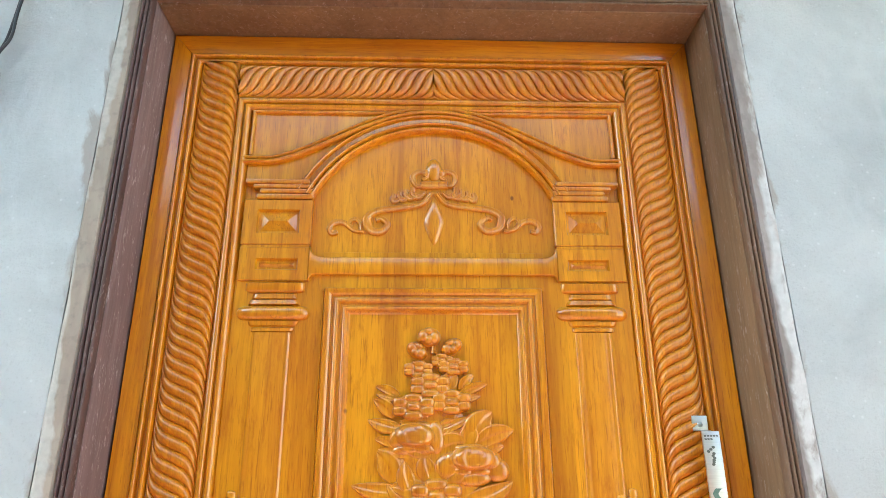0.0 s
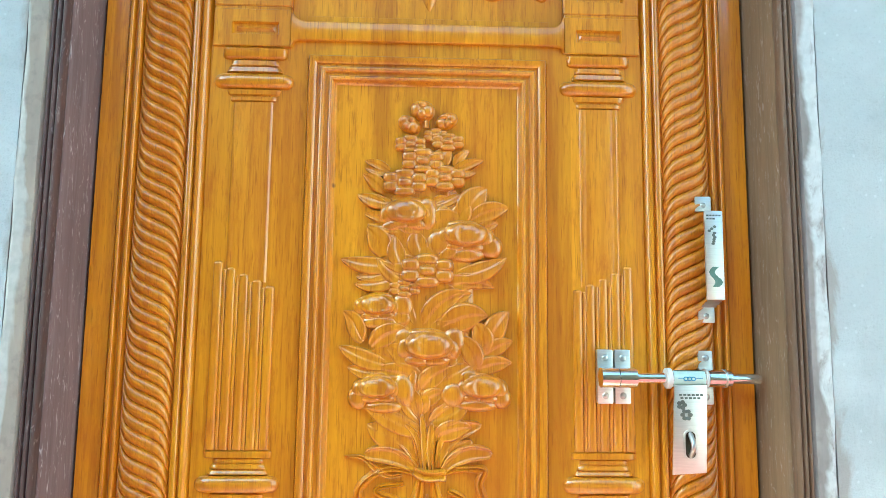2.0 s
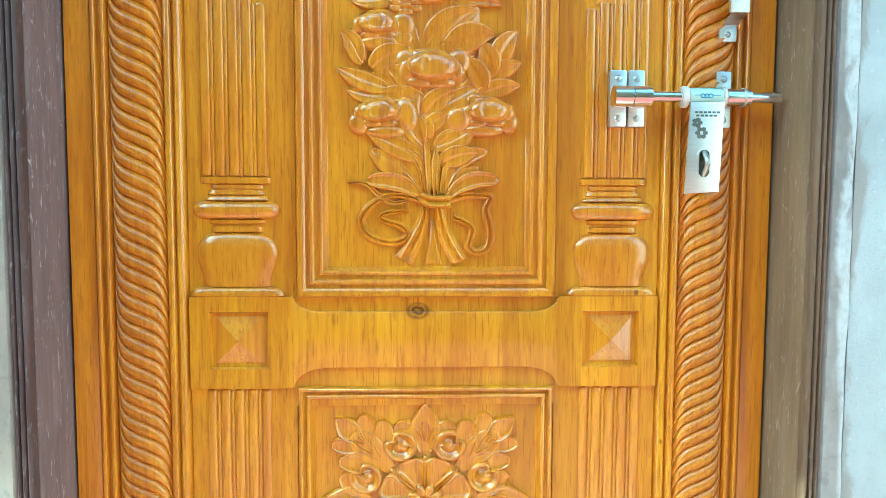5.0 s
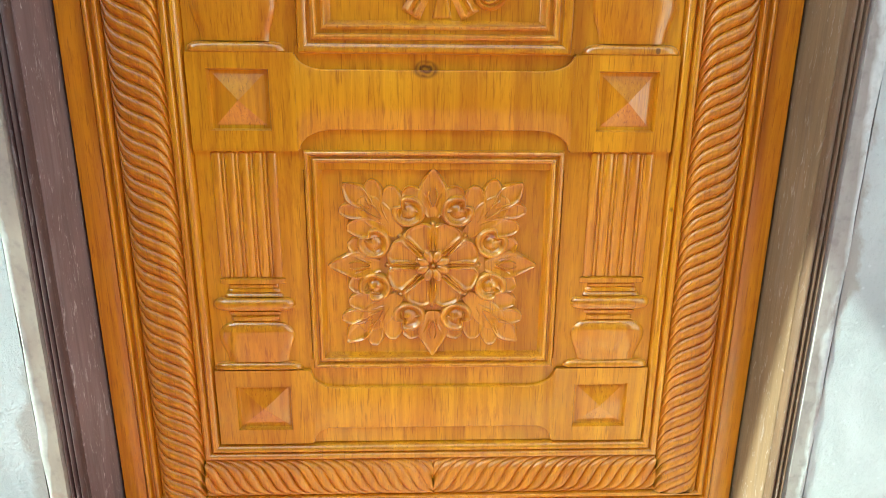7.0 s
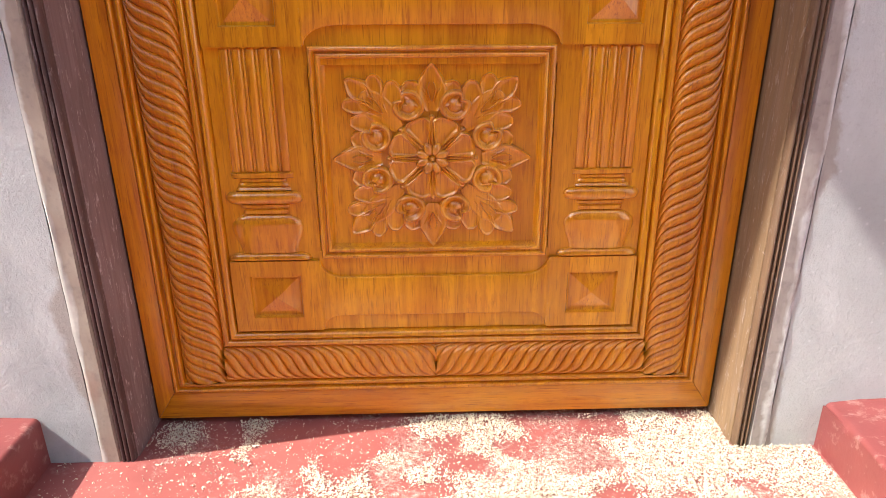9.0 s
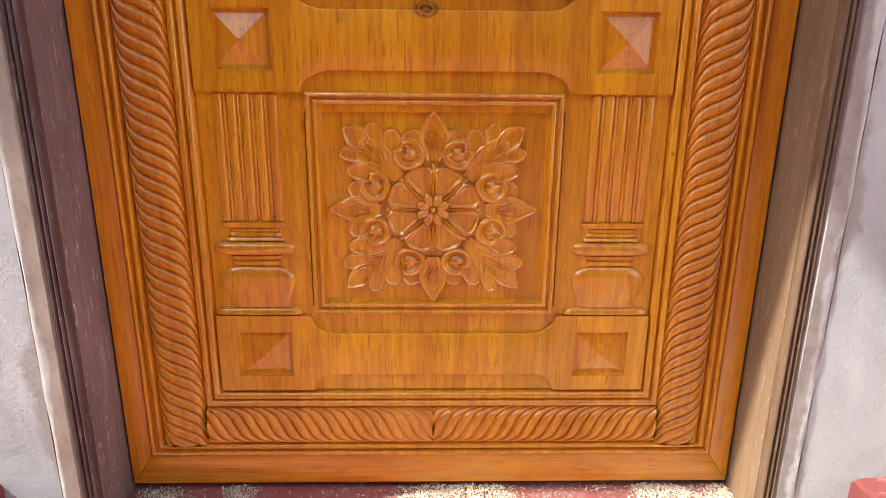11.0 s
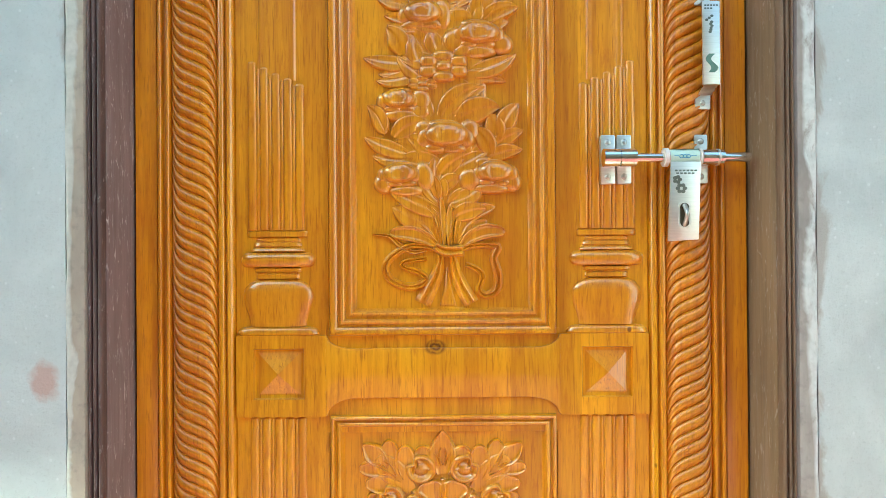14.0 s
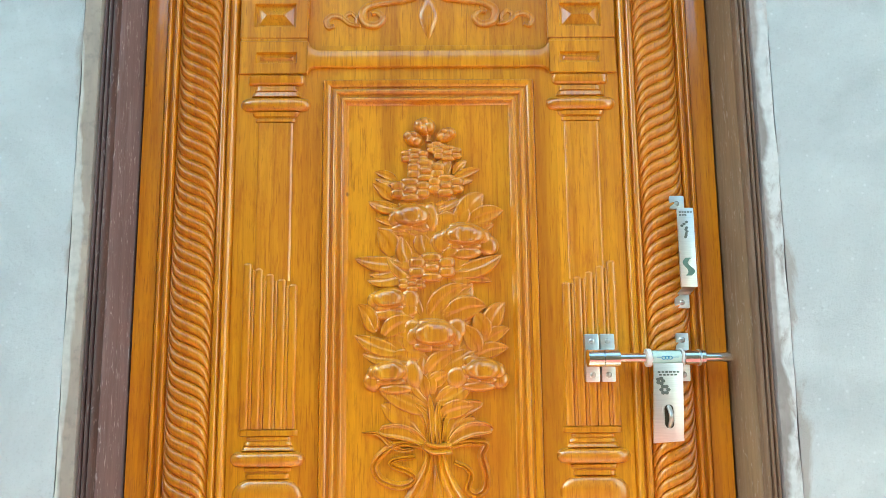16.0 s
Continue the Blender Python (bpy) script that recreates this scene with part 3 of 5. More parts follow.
def waist_rail(name, x_end, top_end, top, bottom_end, bottom, x_top, x_bottom, h):
    """The narrow middle of a cross rail, its shoulders curving out to the blocks at its ends."""
    def shoulder(d, x0, mid, end):
        t = (d - x0) / (x_end - 0.0022 - x0)
        return mid if t <= 0 else end + (mid - end) * math.sqrt(max(0.0, 1 - t * t))

    def place(u, v):
        x = x_end * math.sin(math.pi * (u - 0.5))
        low, up = shoulder(abs(x), x_bottom, bottom, bottom_end), shoulder(abs(x), x_top, top, top_end)
        k = round(v * 8)
        inset = (0.0, 0.0, 0.0006, 0.0020, 0.0, 0.0020, 0.0006, 0.0, 0.0)[k]
        hh = (-0.012, h - 0.0022, h - 0.0006, h, h, h, h - 0.0006, h - 0.0022, -0.012)[k]
        z = (low + up) / 2 if k == 4 else low + inset if k < 4 else up - inset
        return (x, -hh, z)

    part(name, grid_bm(150, 8, place), PANEL_WOOD, door, "", 50)


# middle rail and its blocks
for s in (-1, 1):
    a, b = sorted((s * 0.19306, s * 0.3395))
    c, d = sorted((s * 0.2285, s * 0.3125))
    block("rail_block", a, b, 0.661, 0.7945, c, d, 0.689, 0.773, 0.001, 0.0085, 0.0135)
    c, d = sorted((s * 0.2245, s * 0.3095))
    block("rail_block", a, b, 0.1895, 0.3185, c, d, 0.2145, 0.2915, 0.001, 0.0075, 0.0095)
waist_rail("middle_rail", 0.1930, 0.7925, 0.7725, 0.6625, 0.6905, 0.150, 0.140, 0.001)
waist_rail("lower_rail", 0.1930, 0.3170, 0.2880, 0.1905, 0.2165, 0.152, 0.162, 0.001)
for z0, z1 in ((0.633, 0.8035), (0.188, 0.334), (1.570, 1.640)):
    part("rail_backing", plate_bm(rect(-0.1930, 0.1930, z0, z1), -0.02, FIELD + 0.0006, 0.0005, 1), PANEL_WOOD, door)

# framed centre panels
mould = [(0.0, -0.008), (0.0, -0.001)] + [(0.0015, 0.0036), (0.0030, 0.0052), (0.0050, 0.0052), (0.0128, 0.0004), (0.0134, -0.0030), (0.0170, -0.0030)] + ridge(0.0172, 0.0262, 0.0022, -0.003) + [(0.0268, -0.0055), (0.0310, -0.0052)] + ridge(0.0312, 0.0385, -0.0012, -0.005) + [(0.0392, -0.0085), (0.0445, -0.0128)]
part("panel_moulding", sweep_bm(ring(0.1870, 0.7935, 1.5735), mould, True), CARVED_WOOD, door, "stepped and mitred moulding round the tall panel", 40)
mould = [(0.0, -0.0068), (0.0, -0.0022)] + ridge(0.0002, 0.0075, 0.0030, -0.002) + [(0.0080, -0.0040), (0.0100, -0.0035)] + ridge(0.0102, 0.0185, 0.0008, -0.004) + [(0.0190, -0.0075), (0.0235, -0.0128)]
part("panel_moulding", sweep_bm(ring(0.1865, 0.3215, 0.6615), mould, True), CARVED_WOOD, door, "stepped and mitred moulding round the square panel", 40)


def reed(x0, x1, z0, z1, h):
    n = 8
    pts = [(x0, z0), (x1, z0)] + [((x0 + x1) / 2 + (x1 - x0) / 2 * math.cos(math.pi * i / n), z1 - (x1 - x0) * 0.30 * (1 - math.sin(math.pi * i / n))) for i in range(n + 1)]
    return plate_bm(pts, -0.012, h, min(0.0040, 0.42 * (x1 - x0)), 4)


def mirror(s, x0, x1):
    return (x0, x1) if s < 0 else (-x1, -x0)


def capsule(name, s, x0, x1, z0, z1, h, soft=0.9):
    a, b = mirror(s, x0, x1)
    r = min((z1 - z0) / 2 * soft, 0.011)
    part(name, plate_bm(rounded(a, b, z0, z1, r, 5), -0.012, h, r * 0.62, 4), CARVED_WOOD, door, "", 50)


def half_turned(name, s, z, k, rows, flat=7.0):
    """A length of half column: rows of (drop below z, half width, h), its front flat or rounded towards the ends."""
    rows = [(rows[0][0], rows[0][1], -0.0125)] + rows + [(rows[-1][0], rows[-1][1], -0.0125)]
    bm = bmesh.new()
    last = None
    for dz, half, h in rows:
        line = []
        for i in range(21):
            w = math.sin(math.pi * (i / 20 - 0.5))
            hh = -0.0125 + (h + 0.0125) * max(0.0, 1 - abs(w) ** flat) ** 0.5
            line.append(bm.verts.new((s * 0.2715 + half * w, -hh, z - k * dz)))
        if last:
            for i in range(20):
                bm.faces.new((last[i], last[i + 1], line[i + 1], line[i]))
        last = line
    part(name, bm, CARVED_WOOD, door, "", 48)


def torus_rows(at, r, half, h, n=12):
    return [(at - r * math.cos(math.pi * i / n), half - r + r * math.sin(math.pi * i / n), -0.006 + (h + 0.006) * math.sin(math.pi * i / n) ** 0.8) for i in range(n + 1)]


def vase_rows(top, low, n=22):
    """A squat vase: full round shoulder, drawn in towards its foot."""
    out = []
    for i in range(n + 1):
        t = i / n
        if t < 0.34:
            half = 0.0370 + 0.0230 * math.sin(math.pi / 2 * t / 0.34) ** 0.62
        else:
            half = 0.0485 + 0.0115 * (0.5 + 0.5 * math.cos(math.pi * (t - 0.34) / 0.66))
        out.append((top + (low - top) * t, half, -0.0055 + 0.0080 * min(1.0, t / 0.22) ** 0.5 - 0.0030 * t * t))
    return out


def column_foot(s, z, k):
    """Plinth, stepped hollow, torus, neck, vase and base of a half column, its top at z, k its height scale."""
    half_turned("column_plinth", s, z, k, [(0.0, 0.0495, -0.0040), (0.0014, 0.0508, -0.0016), (0.0090, 0.0508, -0.0016), (0.0104, 0.0498, -0.0040)], 14)
    half_turned("column_step", s, z, k, [(0.0106, 0.0385, -0.0056), (0.0120, 0.0385, -0.0038), (0.0165, 0.0388, -0.0036), (0.0182, 0.0396, -0.0056), (0.0196, 0.0402, -0.0030), (0.0250, 0.0424, -0.0022), (0.0268, 0.0430, -0.0050), (0.0284, 0.0438, -0.0024), (0.0330, 0.0462, -0.0010), (0.0352, 0.0470, -0.0050)], 10)
    half_turned("column_torus", s, z, k, torus_rows(0.0476, 0.0124, 0.0632, 0.0048), 6)
    half_turned("column_neck", s, z, k, [(0.0602, 0.0405, -0.0060), (0.0618, 0.0412, -0.0024), (0.0665, 0.0404, -0.0024), (0.0684, 0.0388, -0.0058), (0.0702, 0.0366, -0.0060), (0.0718, 0.0374, -0.0022), (0.0782, 0.0374, -0.0022), (0.0800, 0.0362, -0.0062)], 10)
    half_turned("vase", s, z, k, vase_rows(0.0802, 0.1572), 5)
    half_turned("column_base", s, z, k, [(0.1574, 0.0530, -0.0060), (0.1590, 0.0600, -0.0006), (0.1630, 0.0660, 0.0026), (0.1700, 0.0695, 0.0026), (0.1730, 0.0695, -0.0008)], 12)


for s in (-1, 1):
    # tall half column: plain shaft, then reeds with stepped tops
    for i in range(5):
        if i:
            a, b = mirror(s, -0.3225 + 0.0196 * i - 0.0034, -0.3225 + 0.0196 * i + 0.0022)
            part("reed_fillet", reed(a, b, 0.9672, 1.2440 - 0.0092 * i, -0.0034), CARVED_WOOD, door, "", 50)
        a, b = mirror(s, -0.3225 + 0.0196 * i + 0.0024, -0.3225 + 0.0196 * i + 0.0164)
        part("reed", reed(a, b, 0.9672, 1.2470 - 0.0092 * i, -0.0020), CARVED_WOOD, door, "", 50)
    a, b = mirror(s, -0.3030, -0.2400)

    def shaft(u, v):
        w = 2 * v - 1
        hh = FIELD - 0.001 + 0.0042 * max(0.0, 1 - abs(w) ** 2.4) ** 0.5 + (0.0016 if 0.80 < abs(w) < 0.94 else 0)
        return (a + (b - a) * v, -hh, 1.215 + (1.496 - 1.215) * u)

    part("column_shaft", grid_bm(2, 22, shaft), CARVED_WOOD, door, "", 60)
    column_foot(s, 0.9665, 1.0)
    # capital
    half_turned("column_neck", s, 1.5166, 1.0, [(0.0, 0.0430, -0.0060), (0.0014, 0.0436, -0.0012), (0.0085, 0.0410, -0.0018), (0.0102, 0.0390, -0.0054), (0.0118, 0.0370, -0.0056), (0.0132, 0.0372, -0.0020), (0.0186, 0.0366, -0.0020), (0.0200, 0.0356, -0.0060)], 10)
    half_turned("column_torus", s, 1.5420, 1.0, torus_rows(0.0125, 0.0123, 0.0635, 0.0050), 6)
    half_turned("column_step", s, 1.5645, 1.0, [(0.0, 0.0375, -0.0056), (0.0016, 0.0382, -0.0026), (0.0095, 0.0395, -0.0020), (0.0112, 0.0400, -0.0052), (0.0128, 0.0415, -0.0016), (0.0200, 0.0450, -0.0006), (0.0222, 0.0460, -0.0056)], 10)
    half_turned("column_abacus", s, 1.5835, 1.0, [(0.0, 0.0500, -0.0030), (0.0018, 0.0512, 0.0006), (0.0140, 0.0512, 0.0006), (0.0168, 0.0490, -0.0016), (0.0185, 0.0460, -0.0056)], 14)
    # short half column below the middle rail
    for i in range(5):
        if i:
            a, b = mirror(s, -0.3205 + 0.0196 * i - 0.0030, -0.3205 + 0.0196 * i + 0.0016)
            part("reed_fillet", reed(a, b, 0.4700, 0.6575, -0.0050), CARVED_WOOD, door, "", 50)
        a, b = mirror(s, -0.3205 + 0.0196 * i + 0.0022, -0.3205 + 0.0196 * i + 0.0160)
        part("reed", reed(a, b, 0.4700, 0.6595, -0.0032), CARVED_WOOD, door, "", 50)
    column_foot(s, 0.4690, 0.865)
    # impost blocks with sunk panels
    a, b = mirror(s, -0.3380, -0.2165)
    c, d = mirror(s, -0.3090, -0.2360)
    block("impost_block", a, b, 1.5865, 1.6480, c, d, 1.6060, 1.6265, -0.0020, 0.0055, 0.0035, 0.026)
    c, d = mirror(s, -0.3130, -0.2380)
    block("impost_block", a, b, 1.6530, 1.7385, c, d, 1.6740, 1.7190, -0.0020, 0.0060, 0.0075, 0.016)
    part("impost_seam", plate_bm(rect(a + 0.002, b - 0.002, 1.6482, 1.6528), -0.02, -0.0042, 0.0005, 1), PANEL_WOOD, door)
    # cornice in three steps
    for x0, x1, z0, z1, h in ((-0.3180, -0.2150, 1.7395, 1.7495, 0.0005), (-0.3120, -0.2140, 1.7503, 1.7585, 0.0020), (-0.3240, -0.2170, 1.7593, 1.7665, 0.0036), (-0.3380, -0.2230, 1.7673, 1.7760, 0.0052)):
        capsule("cornice_step", s, x0, x1, z0, z1, h, 0.7)

# band under the arched panel


def band(u, v):
    x = -0.2164 + 0.4328 * u
    d = abs(x)
    low = 1.5975 if d < 0.2035 else 1.5850 + math.sqrt(max(0.0, 0.0129 ** 2 - (d - 0.2035) ** 2)) * 0.97
    top = 1.6290 if d < 0.1940 else 1.6512 - math.sqrt(max(0.0, 0.0225 ** 2 - (d - 0.1940) ** 2)) * 0.985
    k = round(v * 8)
    t = (0.0, 0.0, 0.02, 0.07, 0.5, 0.93, 0.98, 1.0, 1.0)[k]
    h = (-0.012, -0.0016, 0.0002, 0.001, 0.001, 0.001, 0.0002, -0.0016, -0.012)[k]
    return (x, -h, low + (top - low) * t)


part("impost_band", grid_bm(120, 8, band), PANEL_WOOD, door, "", 50)

# arch: a band of three ridges on a circle, and an ogee moulding over it
CZ, R0 = 1.643, 0.2380
arc = [(R0 * math.cos(radians(a)), CZ + R0 * math.sin(radians(a))) for a in np.linspace(25.0, 155.0, 49)]
arch = [(0.0, -0.0125), (0.0004, -0.0050)] + ridge(0.0006, 0.0095, 0.0036, -0.004) + [(0.0100, -0.0040)] + ridge(0.0104, 0.0180, 0.0052, -0.003) + [(0.0186, -0.003), (0.0270, -0.003)] + ridge(0.0275, 0.0345, 0.0044, -0.002) + [(0.0350, -0.0075)]
part("arch_band", sweep_bm(arc, [(-s, h) for s, h in arch]), CARVED_WOOD, door, "arched band of three rounded ridges", 50)


def ogee(x):
    return 1.8185 + 0.1080 * (0.5 + 0.5 * math.cos(math.pi * min(abs(x) / 0.305, 1))) ** 0.75


line = [(x, ogee(x)) for x in np.linspace(0.3480, -0.3480, 81)]
og = [(0.0100, -0.0085), (0.0096, -0.002)] + [(0.0096 - s, h) for s, h in ridge(0.0, 0.0092, 0.0050, -0.001)] + [(-0.0002, -0.0048)] + [(-0.0004 - s, h) for s, h in ridge(0.0, 0.0078, 0.0026, -0.003)] + [(-0.0088, -0.008)]
part("ogee_moulding", sweep_bm(line, og), CARVED_WOOD, door, "curved moulding sweeping over the arch", 50)
# ground between ogee and arch, on either side
for s in (-1, 1):
    up = [(s * x, ogee(x) - 0.006) for x in np.linspace(0.060, 0.3400, 30)]
    low = [(s * 0.3400, 1.7700), (s * 0.2250, 1.7700)] + [(s * 0.2640 * math.cos(radians(a)), CZ + 0.2640 * math.sin(radians(a))) for a in np.linspace(32, 76, 22)]
    part("spandrel_ground", plate_bm(up + low, -0.02, FIELD, 0.0005, 1), PANEL_WOOD, door)
for s in (-1, 1):
    edge = [(s * x, ogee(x) + 0.008) for x in np.linspace(0.0700, 0.3395, 30)] + [(s * 0.3395, 1.9215), (s * 0.0700, 1.9215)]
    part("corner_ground", plate_bm(edge, -0.02, FIELD - 0.0002, 0.0005, 1), PANEL_WOOD, door)
bead = [(0.0, -0.0110), (0.0, -0.0045)] + ridge(0.0002, 0.0075, 0.0008, -0.004) + [(0.0080, -0.0126)]
for s in (-1, 1):
    pts = [(s * 0.3400, ogee(0.34) + 0.0100), (s * 0.3400, 1.9235), (s * 0.060, 1.9235)]
    part("corner_bead", sweep_bm(pts, [(s * o, h) for o, h in bead]), CARVED_WOOD, door, "", 50)


# ---- carving ----
def dome(x, z, rx, rz, h, base, turn=0.0, lobes=0, depth=0.0, bm=None, nr=6, na=20, power=0.5, dent=0.0, square=2.0):
    """A rounded boss on an ellipse, or on a rounded square where square is above 2."""
    ct, st = math.cos(turn), math.sin(turn)

    def place(u, v):
        a = 2 * math.pi * v
        u = math.sin(math.pi / 2 * u)
        r = (0.02 + 0.98 * u) * (1 + depth * math.cos(lobes * a))
        r *= (abs(math.cos(a)) ** square + abs(math.sin(a)) ** square) ** (-1 / square)
        px, pz = rx * r * math.cos(a), rz * r * math.sin(a)
        hh = base + h * max(0.0, 1 - (u * u)) ** power - dent * h * math.exp(-(u / 0.35) ** 2)
        return (x + px * ct - pz * st, -hh, z + px * st + pz * ct)

    return grid_bm(nr, na, place, True, bm)


bouquet = part("bouquet", dome(0.002, 1.195, 0.074, 0.215, 0.0098, GROUND - 0.0015, nr=6, na=28, power=0.35), CARVED_WOOD, door, "deeply carved bouquet of roses and leaves tied with ribbon")
LOW = GROUND - 0.001


def leaf(x0, z0, x1, z1, w, bend, h, parent=None):
    """A pointed leaf: hollow either side of its midrib, with a rolled rim, lifting towards its middle."""
    p, q = Vector((x0, z0)), Vector((x1, z1))
    nrm = Vector((-(q - p).y, (q - p).x)).normalized()
    fold = 1 if bend > 0 else -1

    def place(u, v):
        c = p + (q - p) * u + nrm * bend * 4 * u * (1 - u)
        d = (q - p + nrm * bend * 4 * (1 - 2 * u)).normalized()
        side, t = Vector((-d.y, d.x)), 2 * v - 1
        half = 0.92 * w * (math.sin(math.pi * (0.08 + 0.92 * u) ** 0.9) ** 0.7 if u < 0.995 else 0.02)
        e = c + side * half * t
        top = h * (0.70 + 0.30 * math.sin(math.pi * u)) * 1.25
        rim = math.exp(-((abs(t) - 0.80) / 0.17) ** 2)
        hh = LOW + top * (0.84 + 0.12 * rim + 0.07 * fold * math.tanh(t / 0.10)) * (max(0.0, 1 - t ** 8) ** 0.5)
        return (e.x, -hh, e.y)

    part("leaf", grid_bm(14, 18, place), CARVED_WOOD, parent or bouquet, "", 60)


def petal(x, z, rx, rz, h, turn):
    rx, rz = rx * 1.12, rz * 1.12
    bm = dome(x, z, rx, rz, h * 1.35, LOW, turn, 0, 0.0, None, 6, 18, 0.40, 0.12)
    part("petal", bm, CARVED_WOOD, bouquet, "", 60)


def rose(x, z, rx, rz, h, turn):
    """A half-open rose: a swelling bulb of petals lapped over one another round an eye, in a skirt of turned-back petals."""
    bm = bmesh.new()
    way = 1 if math.cos(turn) > 0 else -1
    dome(x, z, rx * 1.0, rz * 0.95, h * 0.72, LOW, 0, 0, 0, bm, 7, 24, 0.25)
    for dx, dz, kx, kz in ((-0.72, -0.10, 0.36, 0.66), (0.74, -0.06, 0.36, 0.70), (-0.26, -0.74, 0.52, 0.34), (0.40, -0.72, 0.46, 0.34), (0.10, 0.66, 0.66, 0.38)):
        dome(x + way * rx * dx, z + rz * dz, rx * kx, rz * kz, h * 0.84, LOW, 0.2 * way * dx, 0, 0, bm, 7, 20, 0.40, 0.08, 2.4)

    def heart(u, v):
        a = 2 * math.pi * v
        u = math.sin(math.pi / 2 * u)
        r = 0.02 + 0.98 * u
        px, pz = way * r * math.cos(a), r * math.sin(a)
        hh = h * 1.42 * max(0.0, 1 - u ** 3.0) ** 0.5
        lap = math.tanh((px - 0.38 + 0.35 * pz * pz) / 0.05) + 0.8 * math.tanh((-0.42 - px - 0.30 * pz) / 0.06)
        eye = math.hypot((px + 0.10) / 0.62, (pz - 0.16) / 0.60)
        fold = 0.5 * math.tanh((eye - 0.92) / 0.09) - (0.8 if pz > 0.05 else 0.25) * math.exp(-((eye - 0.48) / 0.09) ** 2)
        lip = math.tanh((-0.52 - pz + 0.25 * px * px) / 0.05)
        keep = 1 - u ** 8
        return (x + way * rx * 0.90 * px, -(LOW + hh + keep * (0.0014 * lap + 0.0010 * fold + 0.0012 * lip)), z + rz * 0.86 * pz + rz * 0.08)

    grid_bm(18, 48, heart, True, bm)
    part("rose", bm, CARVED_WOOD, bouquet, "carved half-open rose", 60)


def blossom(x, z, rx, rz, h, turn):
    """A small open flower: a barrel-shaped eye packed round by six broad flat petals."""
    bm = bmesh.new()
    dome(x, z, rx * 1.0, rz * 1.0, h * 0.90, LOW, 0, 0, 0, bm, 7, 24, 0.22)
    for i, (dx, dz, kx, kz) in enumerate(((0.0, 0.68, 0.42, 0.30), (0.0, -0.68, 0.42, 0.30), (-0.66, 0.32, 0.33, 0.34), (0.66, 0.32, 0.33, 0.34), (-0.66, -0.32, 0.33, 0.34), (0.66, -0.32, 0.33, 0.34))):
        dome(x + rx * dx, z + rz * dz, rx * kx * 1.20, rz * kz * 1.20, h * (1.05 + 0.05 * (i % 2)), LOW, 0.25 * turn * dx, 0, 0, bm, 7, 20, 0.17, 0.04, 3.0)
    dome(x, z, rx * 0.40, rz * 0.36, h * 1.18, LOW, 0.0, 0, 0.0, bm, 7, 20, 0.24, 0.0, 3.4)
    part("blossom", bm, CARVED_WOOD, bouquet, "small carved flower with flat petals", 60)


def bud(x, z, rx, rz, h, turn):
    """A plump bud of four lapped sepals."""
    bm = dome(x, z, rx, rz, h * 1.1, LOW, turn, 0, 0, None, 7, 24, 0.36)
    for dx, dz, kx, kz, up in ((-0.46, 0.02, 0.46, 0.66, 1.24), (0.42, -0.10, 0.50, 0.70, 1.30), (0.0, 0.46, 0.42, 0.42, 1.36), (-0.05, -0.36, 0.40, 0.50, 1.38)):
        ct, st = math.cos(turn), math.sin(turn)
        px, pz = rx * dx, rz * dz
        dome(x + px * ct - pz * st, z + px * st + pz * ct, rx * kx, rz * kz, h * up, LOW, turn, 0, 0, bm, 6, 18, 0.24, 0.0, 2.6)
    part("bud", bm, CARVED_WOOD, bouquet, "", 60)


def strap(ctrl, widths, h, parent):
    """A ribbon or scroll run along a smooth line, rounded over and with a shallow hollow."""
    n = 8 * (len(ctrl) - 1) + 4
    mid = smooth_line(ctrl, n)
    low = LOW if parent == bouquet else FIELD_C

    def place(u, v):
        i = min(int(round(u * n)), n)
        d = (mid[min(i + 1, n)] - mid[max(i - 1, 0)]).normalized()
        t = 2 * v - 1
        w = widths[0] + (widths[1] - widths[0]) * min(1, u * 2) if u < 0.5 else widths[1] + (widths[2] - widths[1]) * (u * 2 - 1)
        e = mid[i] + Vector((-d.y, d.x)) * w * (0.62 if parent == bouquet else 0.92) * t
        hh = low + h * 1.3 * max(0.0, 1 - t ** 4) ** 0.5 - 0.30 * h * math.exp(-(t / 0.4) ** 2)
        if u in (0.0, 1.0):
            hh = low
        return (e.x, -hh, e.y)

    part("ribbon" if parent == bouquet else "scroll", grid_bm(n, 8, place), CARVED_WOOD, parent, "", 60)


leaf(-0.0570, 1.3909, -0.0957, 1.4066, 0.0095, -0.0025, 0.0090)
leaf(-0.0585, 1.3861, -0.0949, 1.3949, 0.0076, 0.0016, 0.0090)
leaf(0.0427, 1.3930, 0.0887, 1.4108, 0.0108, 0.0025, 0.0090)
leaf(0.0444, 1.3882, 0.0768, 1.3914, 0.0082, -0.0016, 0.0090)
leaf(0.0442, 1.4009, 0.0662, 1.4253, 0.0108, 0.0032, 0.0090)
leaf(-0.0645, 1.3575, -0.0986, 1.3859, 0.0139, -0.0032, 0.0090)
leaf(-0.0548, 1.3402, -0.1063, 1.3535, 0.0139, 0.0032, 0.0100)
leaf(-0.0610, 1.3354, -0.1006, 1.3520, 0.0095, -0.0019, 0.0090)
leaf(-0.0496, 1.3103, -0.0946, 1.3230, 0.0114, -0.0025, 0.0090)
leaf(-0.0369, 1.3003, -0.0900, 1.3079, 0.0108, 0.0025, 0.0090)
leaf(0.0295, 1.3085, 0.0354, 1.3410, 0.0158, 0.0038, 0.0100)
leaf(0.0485, 1.3089, 0.0550, 1.3519, 0.0190, -0.0044, 0.0110)
leaf(0.0612, 1.3170, 0.0940, 1.3654, 0.0272, 0.0063, 0.0120)
